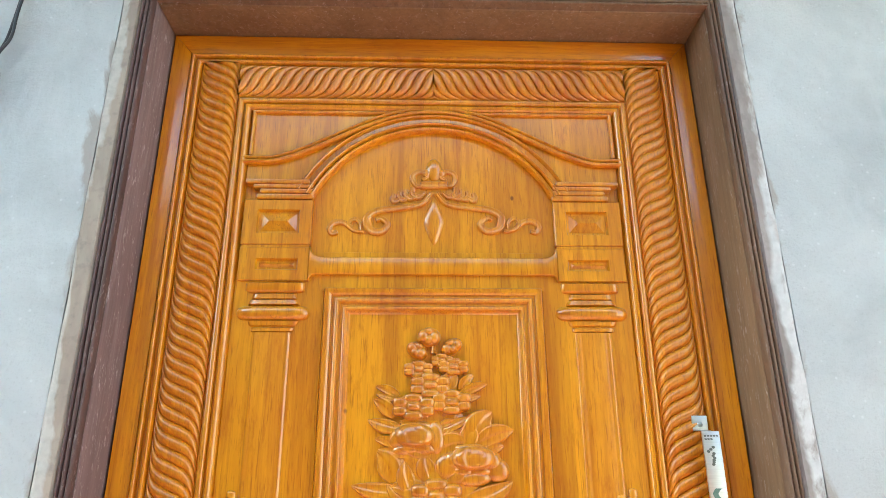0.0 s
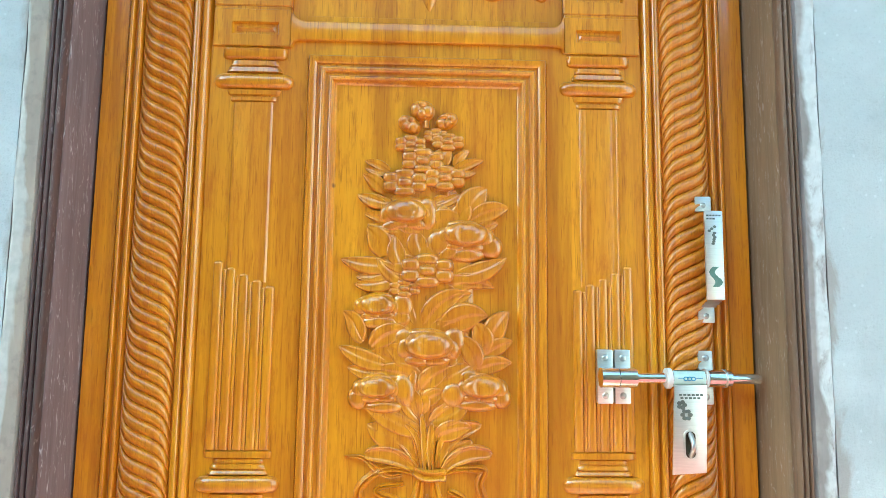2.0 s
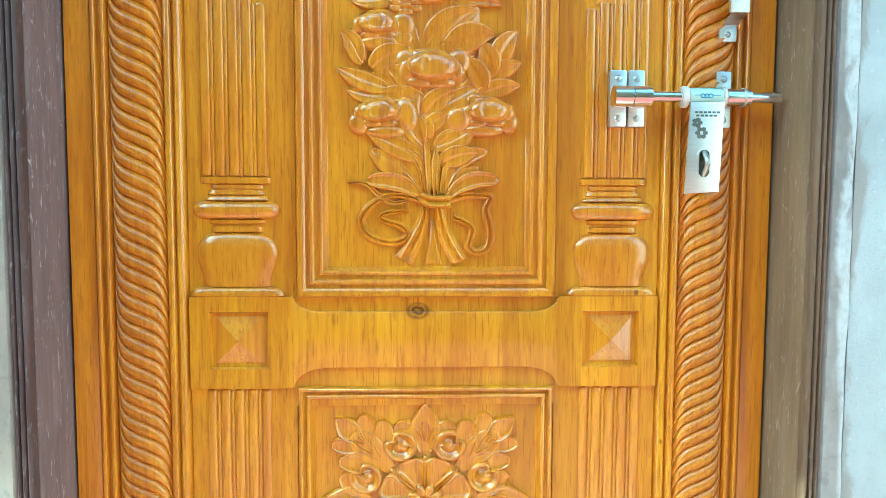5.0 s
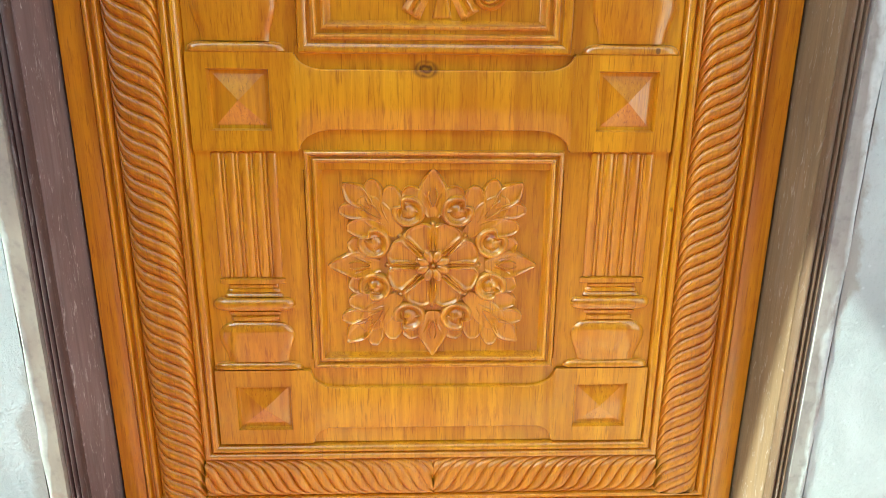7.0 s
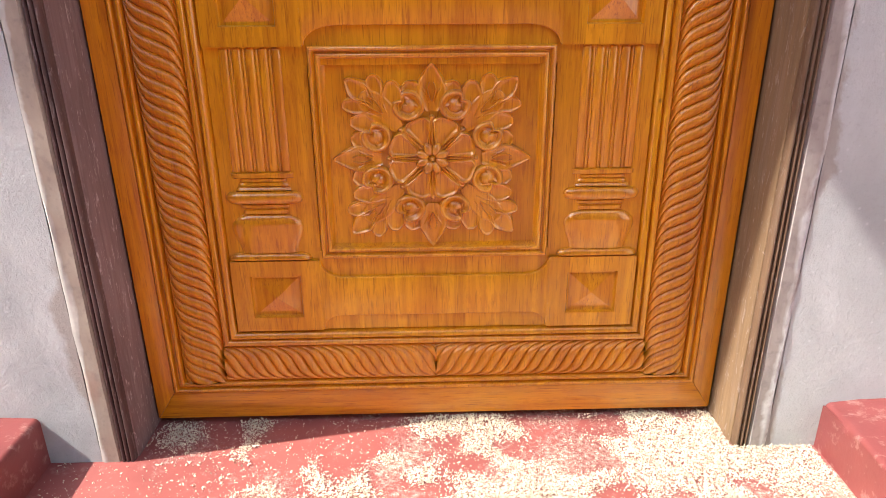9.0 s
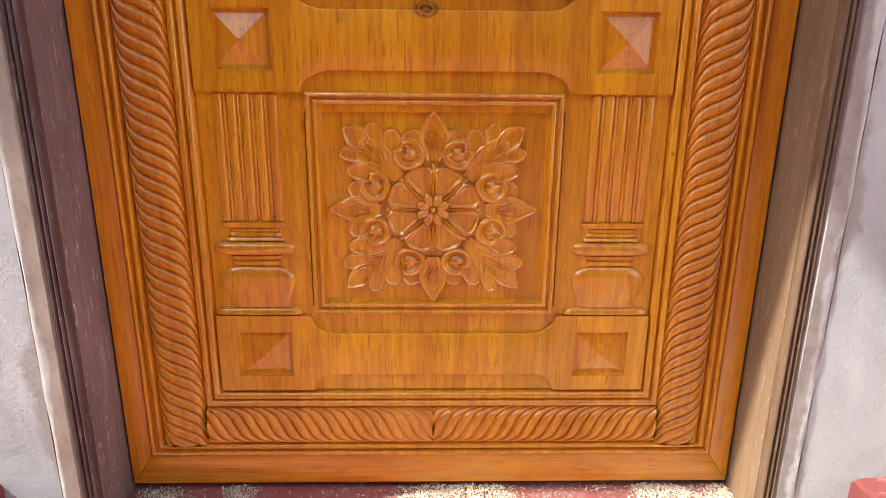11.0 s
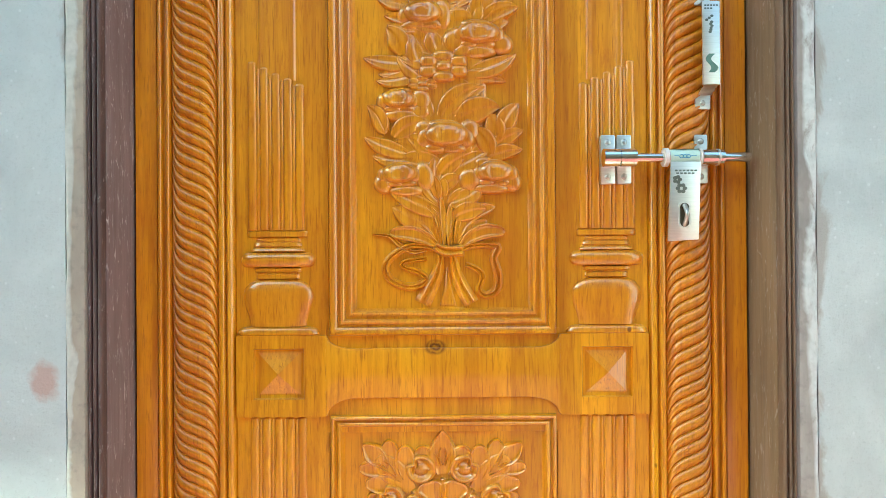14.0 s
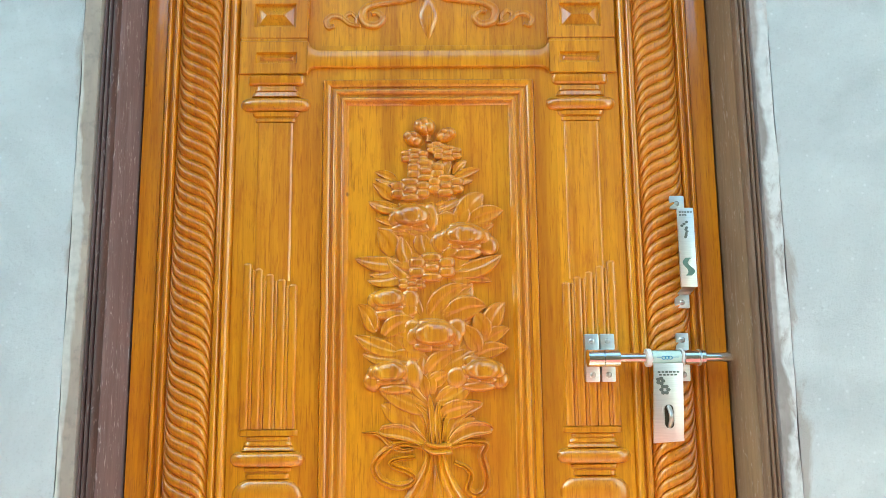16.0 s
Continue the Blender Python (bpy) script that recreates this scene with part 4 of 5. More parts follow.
leaf(0.0691, 1.3156, 0.1285, 1.3358, 0.0196, 0.0044, 0.0110)
leaf(0.0804, 1.2999, 0.1122, 1.3116, 0.0114, 0.0013, 0.0090)
leaf(0.0101, 1.3367, 0.0606, 1.3599, 0.0108, -0.0025, 0.0090)
leaf(0.0100, 1.3431, 0.0353, 1.3515, 0.0082, 0.0013, 0.0090)
leaf(-0.0631, 1.2578, -0.0905, 1.3032, 0.0222, -0.0057, 0.0100)
leaf(-0.0345, 1.2425, -0.0462, 1.2897, 0.0177, 0.0051, 0.0110)
leaf(-0.0047, 1.2604, -0.0147, 1.2998, 0.0203, 0.0032, 0.0100)
leaf(-0.0456, 1.2439, -0.1298, 1.2535, 0.0165, 0.0051, 0.0090)
leaf(-0.0462, 1.2882, -0.0652, 1.2941, 0.0095, 0.0013, 0.0090)
leaf(-0.0360, 1.2302, -0.1082, 1.2149, 0.0165, 0.0070, 0.0090)
leaf(-0.0455, 1.2380, -0.1052, 1.2260, 0.0127, 0.0051, 0.0080)
leaf(0.0464, 1.2284, 0.1240, 1.2582, 0.0196, -0.0070, 0.0110)
leaf(0.0369, 1.2219, 0.1070, 1.2118, 0.0146, 0.0051, 0.0090)
leaf(0.0181, 1.2089, 0.0499, 1.1967, 0.0139, 0.0025, 0.0090)
leaf(-0.0002, 1.1533, 0.0641, 1.2048, 0.0209, 0.0108, 0.0120)
leaf(-0.0065, 1.1516, -0.0181, 1.1910, 0.0139, 0.0025, 0.0090)
leaf(-0.0003, 1.1580, 0.0007, 1.2055, 0.0139, 0.0000, 0.0080)
leaf(-0.1007, 1.1283, -0.1233, 1.1737, 0.0177, -0.0082, 0.0100)
leaf(-0.0913, 1.1284, -0.1091, 1.1660, 0.0152, 0.0025, 0.0100)
leaf(-0.0786, 1.1207, -0.0238, 1.1450, 0.0209, 0.0082, 0.0120)
leaf(0.0906, 1.1148, 0.0758, 1.1590, 0.0209, -0.0044, 0.0120)
leaf(0.0985, 1.1244, 0.1281, 1.1756, 0.0209, 0.0051, 0.0120)
leaf(0.0876, 1.1069, 0.1350, 1.1312, 0.0165, 0.0032, 0.0100)
leaf(0.0751, 1.0855, 0.1338, 1.0988, 0.0165, 0.0038, 0.0100)
leaf(0.0798, 1.0909, 0.0523, 1.1365, 0.0196, -0.0057, 0.0120)
leaf(0.0283, 1.1489, 0.0964, 1.1688, 0.0266, 0.0082, 0.0120)
leaf(-0.0556, 1.0926, -0.1289, 1.1216, 0.0171, 0.0038, 0.0100)
leaf(-0.0545, 1.0815, -0.1153, 1.0903, 0.0146, 0.0038, 0.0090)
leaf(-0.0167, 1.0867, -0.0582, 1.1209, 0.0209, -0.0070, 0.0120)
leaf(0.0513, 1.0890, 0.0510, 1.1112, 0.0158, 0.0013, 0.0090)
leaf(-0.0037, 1.0568, 0.0417, 1.0905, 0.0196, 0.0063, 0.0120)
leaf(-0.0018, 1.0347, 0.0327, 1.0540, 0.0158, 0.0044, 0.0110)
leaf(-0.0116, 1.0536, -0.0089, 1.0899, 0.0139, 0.0019, 0.0100)
leaf(-0.0047, 1.0095, -0.0435, 1.0817, 0.0127, 0.0063, 0.0090)
leaf(0.0111, 1.0096, 0.0519, 1.0353, 0.0139, 0.0025, 0.0090)
leaf(0.0015, 1.0222, -0.0037, 1.0600, 0.0139, 0.0000, 0.0110)
leaf(-0.0079, 1.0189, -0.0179, 1.0598, 0.0127, -0.0019, 0.0100)
leaf(-0.0400, 1.0596, -0.0167, 1.0851, 0.0190, -0.0019, 0.0080)
leaf(-0.0335, 1.0439, -0.0180, 1.0662, 0.0190, -0.0019, 0.0080)
leaf(0.0344, 1.0477, 0.0577, 1.0859, 0.0222, 0.0025, 0.0080)
rose(-0.0309, 1.3258, 0.0396, 0.0247, 0.0180, 0.4)
petal(0.0023, 1.3255, 0.0152, 0.0269, 0.0110, 0.1)
petal(-0.0464, 1.3071, 0.0222, 0.0095, 0.0100, 0.2)
petal(-0.0180, 1.3083, 0.0222, 0.0101, 0.0110, -0.1)
rose(0.0615, 1.2907, 0.0428, 0.0247, 0.0200, 2.0)
petal(0.0219, 1.2798, 0.0190, 0.0222, 0.0120, 0.5)
petal(0.0618, 1.2615, 0.0285, 0.0114, 0.0120, 0.05)
petal(0.0999, 1.2748, 0.0190, 0.0174, 0.0110, -0.5)
petal(0.0364, 1.2642, 0.0190, 0.0127, 0.0120, 0.4)
blossom(-0.0253, 1.4344, 0.0228, 0.0143, 0.0120, 0.2)
blossom(0.0135, 1.4486, 0.0174, 0.0120, 0.0110, 0.5)
blossom(0.0326, 1.4389, 0.0238, 0.0139, 0.0130, 0.1)
blossom(-0.0060, 1.4078, 0.0310, 0.0196, 0.0160, 0.0)
blossom(-0.0331, 1.3733, 0.0329, 0.0209, 0.0170, 0.05)
blossom(0.0286, 1.3809, 0.0304, 0.0196, 0.0170, -0.1)
blossom(0.0035, 1.2366, 0.0380, 0.0253, 0.0190, 0.0)
blossom(-0.0309, 1.2088, 0.0228, 0.0133, 0.0130, 0.1)
bud(-0.0077, 1.4895, 0.0203, 0.0171, 0.0140, 0.0)
bud(-0.0280, 1.4667, 0.0196, 0.0139, 0.0130, -0.5)
bud(0.0300, 1.4732, 0.0196, 0.0133, 0.0130, 0.5)
rose(-0.0716, 1.1823, 0.0342, 0.0209, 0.0180, 1.0)
petal(-0.0338, 1.1828, 0.0165, 0.0196, 0.0110, 0.2)
petal(-0.0665, 1.1571, 0.0304, 0.0108, 0.0110, 0.0)
petal(-0.0351, 1.1639, 0.0177, 0.0146, 0.0100, 0.3)
rose(0.0072, 1.1214, 0.0462, 0.0279, 0.0220, 3.0)
petal(0.0444, 1.1301, 0.0177, 0.0222, 0.0120, -0.3)
petal(-0.0283, 1.1292, 0.0177, 0.0222, 0.0120, 0.3)
rose(-0.0699, 1.0593, 0.0355, 0.0215, 0.0190, 0.0)
petal(-0.0289, 1.0566, 0.0165, 0.0253, 0.0120, 0.2)
petal(-0.0585, 1.0317, 0.0285, 0.0095, 0.0120, 0.0)
petal(-0.0980, 1.0433, 0.0139, 0.0158, 0.0110, 0.6)
rose(0.0881, 1.0609, 0.0374, 0.0222, 0.0200, 2.6)
petal(0.0454, 1.0510, 0.0190, 0.0196, 0.0130, -0.4)
petal(0.0805, 1.0349, 0.0301, 0.0095, 0.0120, 0.0)
petal(0.1169, 1.0454, 0.0152, 0.0146, 0.0110, -0.6)
petal(0.0673, 1.0765, 0.0158, 0.0127, 0.0110, 0.2)
def blade(ctrl, half, h, tip=0.55, rim=0.30):
    """A long leaf or loop along a curved line: hollow, with a rolled rim, widest past its middle."""
    n = 26
    mid = smooth_line(ctrl, n)

    def place(u, v):
        i = int(round(u * n))
        d = (mid[min(i + 1, n)] - mid[max(i - 1, 0)]).normalized()
        t = math.sin(math.pi * (v - 0.5))
        w = half * (0.34 + 0.66 * math.sin(math.pi / 2 * min(1.0, u / 0.6)) ** 1.3) * (max(0.0, 1 - max(0.0, (u - 0.55) / 0.45) ** 2.2)) ** tip
        e = mid[i] + Vector((-d.y, d.x)) * max(w, 0.0004) * t
        hh = h * (1 - rim + rim * math.exp(-((abs(t) - 0.84) / 0.20) ** 2)) * max(0.0, 1 - t ** 10) ** 0.5
        if u > 0.999:
            hh *= 0.6
        return (e.x, -(LOW + hh), e.y)

    part("leaf", grid_bm(n, 18, place), CARVED_WOOD, bouquet, "", 60)


def ribbon(ctrl, halves, h, grooves=1.0):
    """A ribbon carved along a smooth line: two rolled edges and a hollow between, flat cut ends."""
    n = 10 * (len(ctrl) - 1)
    mid = smooth_line(ctrl, n)

    def place(u, v):
        i = int(round(u * n))
        d = (mid[min(i + 1, n)] - mid[max(i - 1, 0)]).normalized()
        t = math.sin(math.pi * (v - 0.5))
        w = halves[0] + (halves[1] - halves[0]) * 2 * u if u < 0.5 else halves[1] + (halves[2] - halves[1]) * (2 * u - 1)
        e = mid[i] + Vector((-d.y, d.x)) * w * t
        hh = h * (0.78 + 0.22 * math.cos(math.pi * (1 + 2.4 * t * grooves))) * max(0.0, 1 - t ** 8) ** 0.5
        if i in (0, n):
            hh *= 0.3
        return (e.x, -(LOW + hh), e.y)

    part("ribbon", grid_bm(n, 16, place), CARVED_WOOD, bouquet, "", 60)


blade([(-0.0070, 0.9441), (-0.0217, 0.9761), (-0.0439, 0.9945), (-0.0760, 1.0052)], 0.0143, 0.0085, 0.55, 0.30)
blade([(-0.0069, 0.9408), (-0.0300, 0.9659), (-0.0606, 0.9825)], 0.0093, 0.0075, 0.50, 0.30)
blade([(0.0226, 0.9443), (0.0324, 0.9748), (0.0516, 0.9952), (0.0880, 1.0057)], 0.0152, 0.0085, 0.55, 0.30)
blade([(0.0269, 0.9410), (0.0494, 0.9682), (0.0747, 0.9819)], 0.0093, 0.0075, 0.50, 0.30)
blade([(-0.0026, 0.9340), (-0.0265, 0.9524), (-0.0536, 0.9615), (-0.0872, 0.9621)], 0.0143, 0.0110, 0.35, 0.42)
blade([(0.0270, 0.9342), (0.0445, 0.9529), (0.0715, 0.9641), (0.1047, 0.9635)], 0.0135, 0.0110, 0.35, 0.42)
ribbon([(-0.1157, 0.9594), (-0.0888, 0.9571), (-0.0684, 0.9404), (-0.0489, 0.9304), (-0.0262, 0.9339)], (0.0013, 0.0051, 0.0025), 0.0085, 0.6)
ribbon([(0.0042, 0.9324), (-0.0229, 0.9390), (-0.0533, 0.9405), (-0.0800, 0.9268), (-0.0949, 0.9066), (-0.0862, 0.8847), (-0.0608, 0.8731), (-0.0390, 0.8749), (-0.0273, 0.8850), (-0.0392, 0.8968), (-0.0578, 0.9025), (-0.0680, 0.9092), (-0.0580, 0.9152), (-0.0261, 0.9196)], (0.0059, 0.0076, 0.0038), 0.0090, 1.0)
ribbon([(0.0278, 0.9342), (0.0523, 0.9411), (0.0752, 0.9413), (0.0914, 0.9380), (0.0848, 0.9194), (0.0919, 0.8923), (0.0888, 0.8670), (0.0728, 0.8576), (0.0608, 0.8669), (0.0657, 0.8888), (0.0587, 0.9006), (0.0383, 0.9098)], (0.0059, 0.0080, 0.0046), 0.0090, 1.0)
ribbon([(-0.0025, 0.9256), (-0.0072, 0.9003), (-0.0171, 0.8766), (-0.0343, 0.8446)], (0.0059, 0.0110, 0.0143), 0.0105, 1.0)
ribbon([(0.0161, 0.9257), (0.0224, 0.8962), (0.0320, 0.8718), (0.0476, 0.8440)], (0.0059, 0.0110, 0.0135), 0.0105, 1.0)
ribbon([(0.0071, 0.9046), (0.0084, 0.8666), (0.0087, 0.8397)], (0.0017, 0.0076, 0.0143), 0.0055, 0.3)
blade([(-0.0010, 0.9391), (-0.0048, 0.9720), (-0.0135, 0.9947), (-0.0272, 1.0073)], 0.0051, 0.0105, 0.50, 0.20)
blade([(0.0033, 0.9375), (0.0019, 0.9763), (-0.0021, 1.0227)], 0.0063, 0.0125, 0.50, 0.20)
blade([(0.0109, 0.9375), (0.0104, 0.9763), (0.0133, 1.0101)], 0.0063, 0.0125, 0.50, 0.20)
blade([(0.0159, 0.9392), (0.0154, 0.9764), (0.0220, 0.9975), (0.0387, 1.0087)], 0.0051, 0.0105, 0.50, 0.20)
blade([(-0.0044, 0.9458), (-0.0117, 0.9846), (-0.0220, 0.9997)], 0.0051, 0.0095, 0.50, 0.20)
blade([(0.0192, 0.9460), (0.0256, 0.9764), (0.0347, 0.9968)], 0.0051, 0.0095, 0.50, 0.20)
blade([(-0.0018, 1.0016), (-0.0138, 1.0167), (-0.0325, 1.0283)], 0.0059, 0.0085, 0.50, 0.20)
blade([(0.0151, 1.0017), (0.0302, 1.0187), (0.0486, 1.0308)], 0.0067, 0.0085, 0.50, 0.20)
ribbon([(-0.0128, 0.9407), (0.0042, 0.9324), (0.0363, 0.9326)], (0.0076, 0.0110, 0.0101), 0.0155, 0.8)
strap([(-0.0010, 1.4604), (-0.0005, 1.4747)], (0.0095, 0.0082, 0.0070), 0.0070, bouquet)


# small leaves that fill the bouquet behind the flowers
rnd = random.Random(17)
for i in range(36):
    z = 0.985 + 0.445 * (i + rnd.uniform(-0.4, 0.4)) / 36
    side = 1 if i % 2 else -1
    reach = (0.088 if z < 1.22 else 0.088 - 0.24 * (z - 1.22)) * rnd.uniform(0.72, 1.0)
    root = side * rnd.uniform(0.005, 0.35) * reach
    leaf(root, z - rnd.uniform(0.0, 0.018), side * reach, z + rnd.uniform(-0.012, 0.030), rnd.uniform(0.017, 0.025), rnd.uniform(-0.006, 0.006), rnd.uniform(0.0075, 0.0105))

# crest in the arched panel
FIELD_C = GROUND - 0.001
bm = dome(0.0007, 1.7020, 0.0185, 0.0480, 0.0070, FIELD_C, 0, 0, 0, None, 8, 24, 0.6, 0.25, 1.3)
crest = part("crest", bm, CARVED_WOOD, door, "carved fleur-de-lis crest with scrolling arms", 60)
bm = dome(0.0007, 1.8050, 0.0150, 0.0235, 0.0085, FIELD_C, 0, 3, 0.0, None, 6, 18, 0.5)
dome(-0.0130, 1.7975, 0.0085, 0.0095, 0.0075, FIELD_C, 0, 0, 0, bm, 4, 14, 0.5)
dome(0.0144, 1.7975, 0.0085, 0.0095, 0.0075, FIELD_C, 0, 0, 0, bm, 4, 14, 0.5)
part("finial", bm, CARVED_WOOD, crest, "", 60)
strap([(-0.0018, 1.7593), (-0.0228, 1.7346), (-0.0630, 1.7272), (-0.0994, 1.7215), (-0.1190, 1.7073), (-0.1147, 1.6856), (-0.0947, 1.6807), (-0.0824, 1.6939), (-0.0935, 1.7056), (-0.1043, 1.7027)], (0.0044, 0.0095, 0.0051), 0.0060, crest)
strap([(-0.1217, 1.6796), (-0.1416, 1.6833), (-0.1584, 1.6968), (-0.1747, 1.6986), (-0.1850, 1.6886), (-0.1809, 1.6769), (-0.1703, 1.6798)], (0.0037, 0.0073, 0.0051), 0.0050, crest)
strap([(-0.1326, 1.6814), (-0.1313, 1.6952), (-0.1406, 1.7050), (-0.1502, 1.6989), (-0.1473, 1.6891)], (0.0029, 0.0051, 0.0037), 0.0040, crest)
strap([(-0.0156, 1.7734), (-0.0304, 1.7711), (-0.0379, 1.7813), (-0.0362, 1.7938), (-0.0232, 1.8002), (-0.0119, 1.7900), (-0.0212, 1.7816)], (0.0037, 0.0066, 0.0044), 0.0050, crest)
strap([(-0.0137, 1.7591), (-0.0265, 1.7487), (-0.0384, 1.7559), (-0.0378, 1.7690)], (0.0029, 0.0080, 0.0051), 0.0050, crest)
strap([(-0.0284, 1.7556), (-0.0405, 1.7461), (-0.0502, 1.7524), (-0.0488, 1.7647)], (0.0029, 0.0080, 0.0051), 0.0050, crest)
strap([(-0.0432, 1.7521), (-0.0545, 1.7434), (-0.0619, 1.7490), (-0.0599, 1.7604)], (0.0029, 0.0080, 0.0051), 0.0050, crest)
strap([(-0.0578, 1.7487), (-0.0684, 1.7408), (-0.0736, 1.7456), (-0.0708, 1.7562)], (0.0029, 0.0080, 0.0051), 0.0050, crest)
strap([(0.0033, 1.7594), (0.0243, 1.7353), (0.0648, 1.7290), (0.1017, 1.7242), (0.1216, 1.7105), (0.1173, 1.6885), (0.0970, 1.6831), (0.0845, 1.6960), (0.0958, 1.7081), (0.1067, 1.7055)], (0.0044, 0.0095, 0.0051), 0.0060, crest)
strap([(0.1244, 1.6827), (0.1447, 1.6869), (0.1618, 1.7010), (0.1785, 1.7032), (0.1892, 1.6934), (0.1849, 1.6814), (0.1740, 1.6841)], (0.0037, 0.0073, 0.0051), 0.0050, crest)
strap([(0.1355, 1.6848), (0.1341, 1.6986), (0.1437, 1.7088), (0.1534, 1.7029), (0.1505, 1.6929)], (0.0029, 0.0051, 0.0037), 0.0040, crest)
strap([(0.0171, 1.7739), (0.0320, 1.7721), (0.0395, 1.7825), (0.0378, 1.7950), (0.0247, 1.8010), (0.0134, 1.7904), (0.0227, 1.7823)], (0.0037, 0.0066, 0.0044), 0.0050, crest)
strap([(0.0152, 1.7595), (0.0281, 1.7495), (0.0400, 1.7570), (0.0394, 1.7702)], (0.0029, 0.0080, 0.0051), 0.0050, crest)
strap([(0.0300, 1.7565), (0.0422, 1.7473), (0.0519, 1.7540), (0.0505, 1.7662)], (0.0029, 0.0080, 0.0051), 0.0050, crest)
strap([(0.0448, 1.7534), (0.0562, 1.7451), (0.0637, 1.7509), (0.0616, 1.7623)], (0.0029, 0.0080, 0.0051), 0.0050, crest)
strap([(0.0596, 1.7504), (0.0702, 1.7428), (0.0755, 1.7478), (0.0727, 1.7584)], (0.0029, 0.0080, 0.0051), 0.0050, crest)
strap([(-0.0249, 1.7725), (-0.0007, 1.7728), (0.0272, 1.7733)], (0.0088, 0.0088, 0.0088), 0.0070, crest)


# rosette in the square panel
RX, RZ, RC, RS = -0.002, 0.4885, 0.157, 0.947
rosette = part("rosette", dome(RX, RZ, 0.0980, 0.0920, 0.0066, LOW, 0, 0, 0, None, 8, 48, 0.40), CARVED_WOOD, door, "carved rosette of petals, scrolls and pointed leaves")


def turned(a, r, off=0.0):
    """A point of the rosette at angle a, r out from its centre and off to the side."""
    return (RX + RC * (r * math.cos(a) - off * math.sin(a)), RZ + RC * RS * (r * math.sin(a) + off * math.cos(a)))


def dish(a, r, outline, h, floor, na=64, rim_at=0.86, rim=0.10, extra=None):
    """A carved piece with an outline of its own round a point: hollow inside, a raised rolled rim, steep sides."""
    levels = (0.0, 0.12, 0.24, 0.36, 0.48, 0.58, 0.66, 0.73, 0.79, 0.84, 0.88, 0.92, 0.955, 0.98, 1.0, 1.0)

    def place(u, v):
        k = int(round(u * 15))
        s, t = levels[k], 2 * math.pi * v
        q = outline(t) * s
        x, z = turned(a, r + q * math.cos(t), q * math.sin(t))
        hh = h * (floor + (1 - floor) * math.exp(-((s - rim_at) / rim) ** 2))
        if extra:
            hh += extra(s, t)
        if s > 0.9:
            hh *= max(0.0, 1 - ((s - 0.9) / 0.1) ** 2) ** 0.5 * 0.55 + 0.45
        return (x, -(LOW if k == 15 else LOW + hh), z)

    return grid_bm(15, na, place, True)


def lobe(name, a, r, off, r1, off1, half, h, point=0.5, floor=0.66, wide=0.5):
    """A carved lobe from one place of the rosette to another: a shallow dish with a rolled rim, round or pointed at its end."""
    dr, do = r1 - r, off1 - off
    size = math.hypot(dr, do)
    nr, no = -do / size, dr / size

    def place(u, v):
        u0, t = math.sin(math.pi / 2 * u), math.sin(math.pi * (v - 0.5))
        w = half * (0.45 + 0.55 * math.sin(math.pi / 2 * min(1.0, u0 / wide))) * max(0.0, 1 - max(0.0, (u0 - wide) / (1 - wide)) ** (2 if point < 0.8 else 1.35)) ** point
        x, z = turned(a, r + dr * u0 + nr * w * t, off + do * u0 + no * w * t)
        edge = max(abs(t), (u0 - 0.80) / 0.2)
        hh = h * (floor + (1 - floor) * math.exp(-((edge - 0.80) / 0.17) ** 2)) * max(0.0, 1 - t ** 10) ** 0.5
        return (x, -(LOW + hh * (0.55 if u > 0.99 else 1.0)), z)

    part(name, grid_bm(18, 18, place), CARVED_WOOD, rosette, "", 60)


def kidney(side):
    return lambda t: 0.166 * (1 - 0.40 * math.exp(-((((t - side * 0.5 + math.pi) % (2 * math.pi)) - math.pi) / 0.30) ** 2))


def u_petal(a):
    """A petal like a long U: raised rim round a shallow trough."""
    def place(u, v):
        t = 2 * v - 1
        rr = 0.135 + 0.335 * u
        half = (0.030 + 0.130 * min(1, u / 0.72) ** 1.0) * (math.sqrt(max(0.0, 1 - ((u - 0.70) / 0.30) ** 2)) if u > 0.70 else 1.0)
        x, z = turned(a, rr - 0.012 * t * t * (u > 0.7), half * t)
        edge = max(math.exp(-((abs(t) - 0.80) / 0.15) ** 2), math.exp(-((u - 0.94) / 0.05) ** 2))
        hh = 0.0072 + 0.0052 * edge
        if abs(t) > 0.99 or u > 0.995:
            hh = 0.0070
        return (x, -(LOW + hh), z)

    part("petal", grid_bm(18, 18, place), CARVED_WOOD, rosette, "", 60)


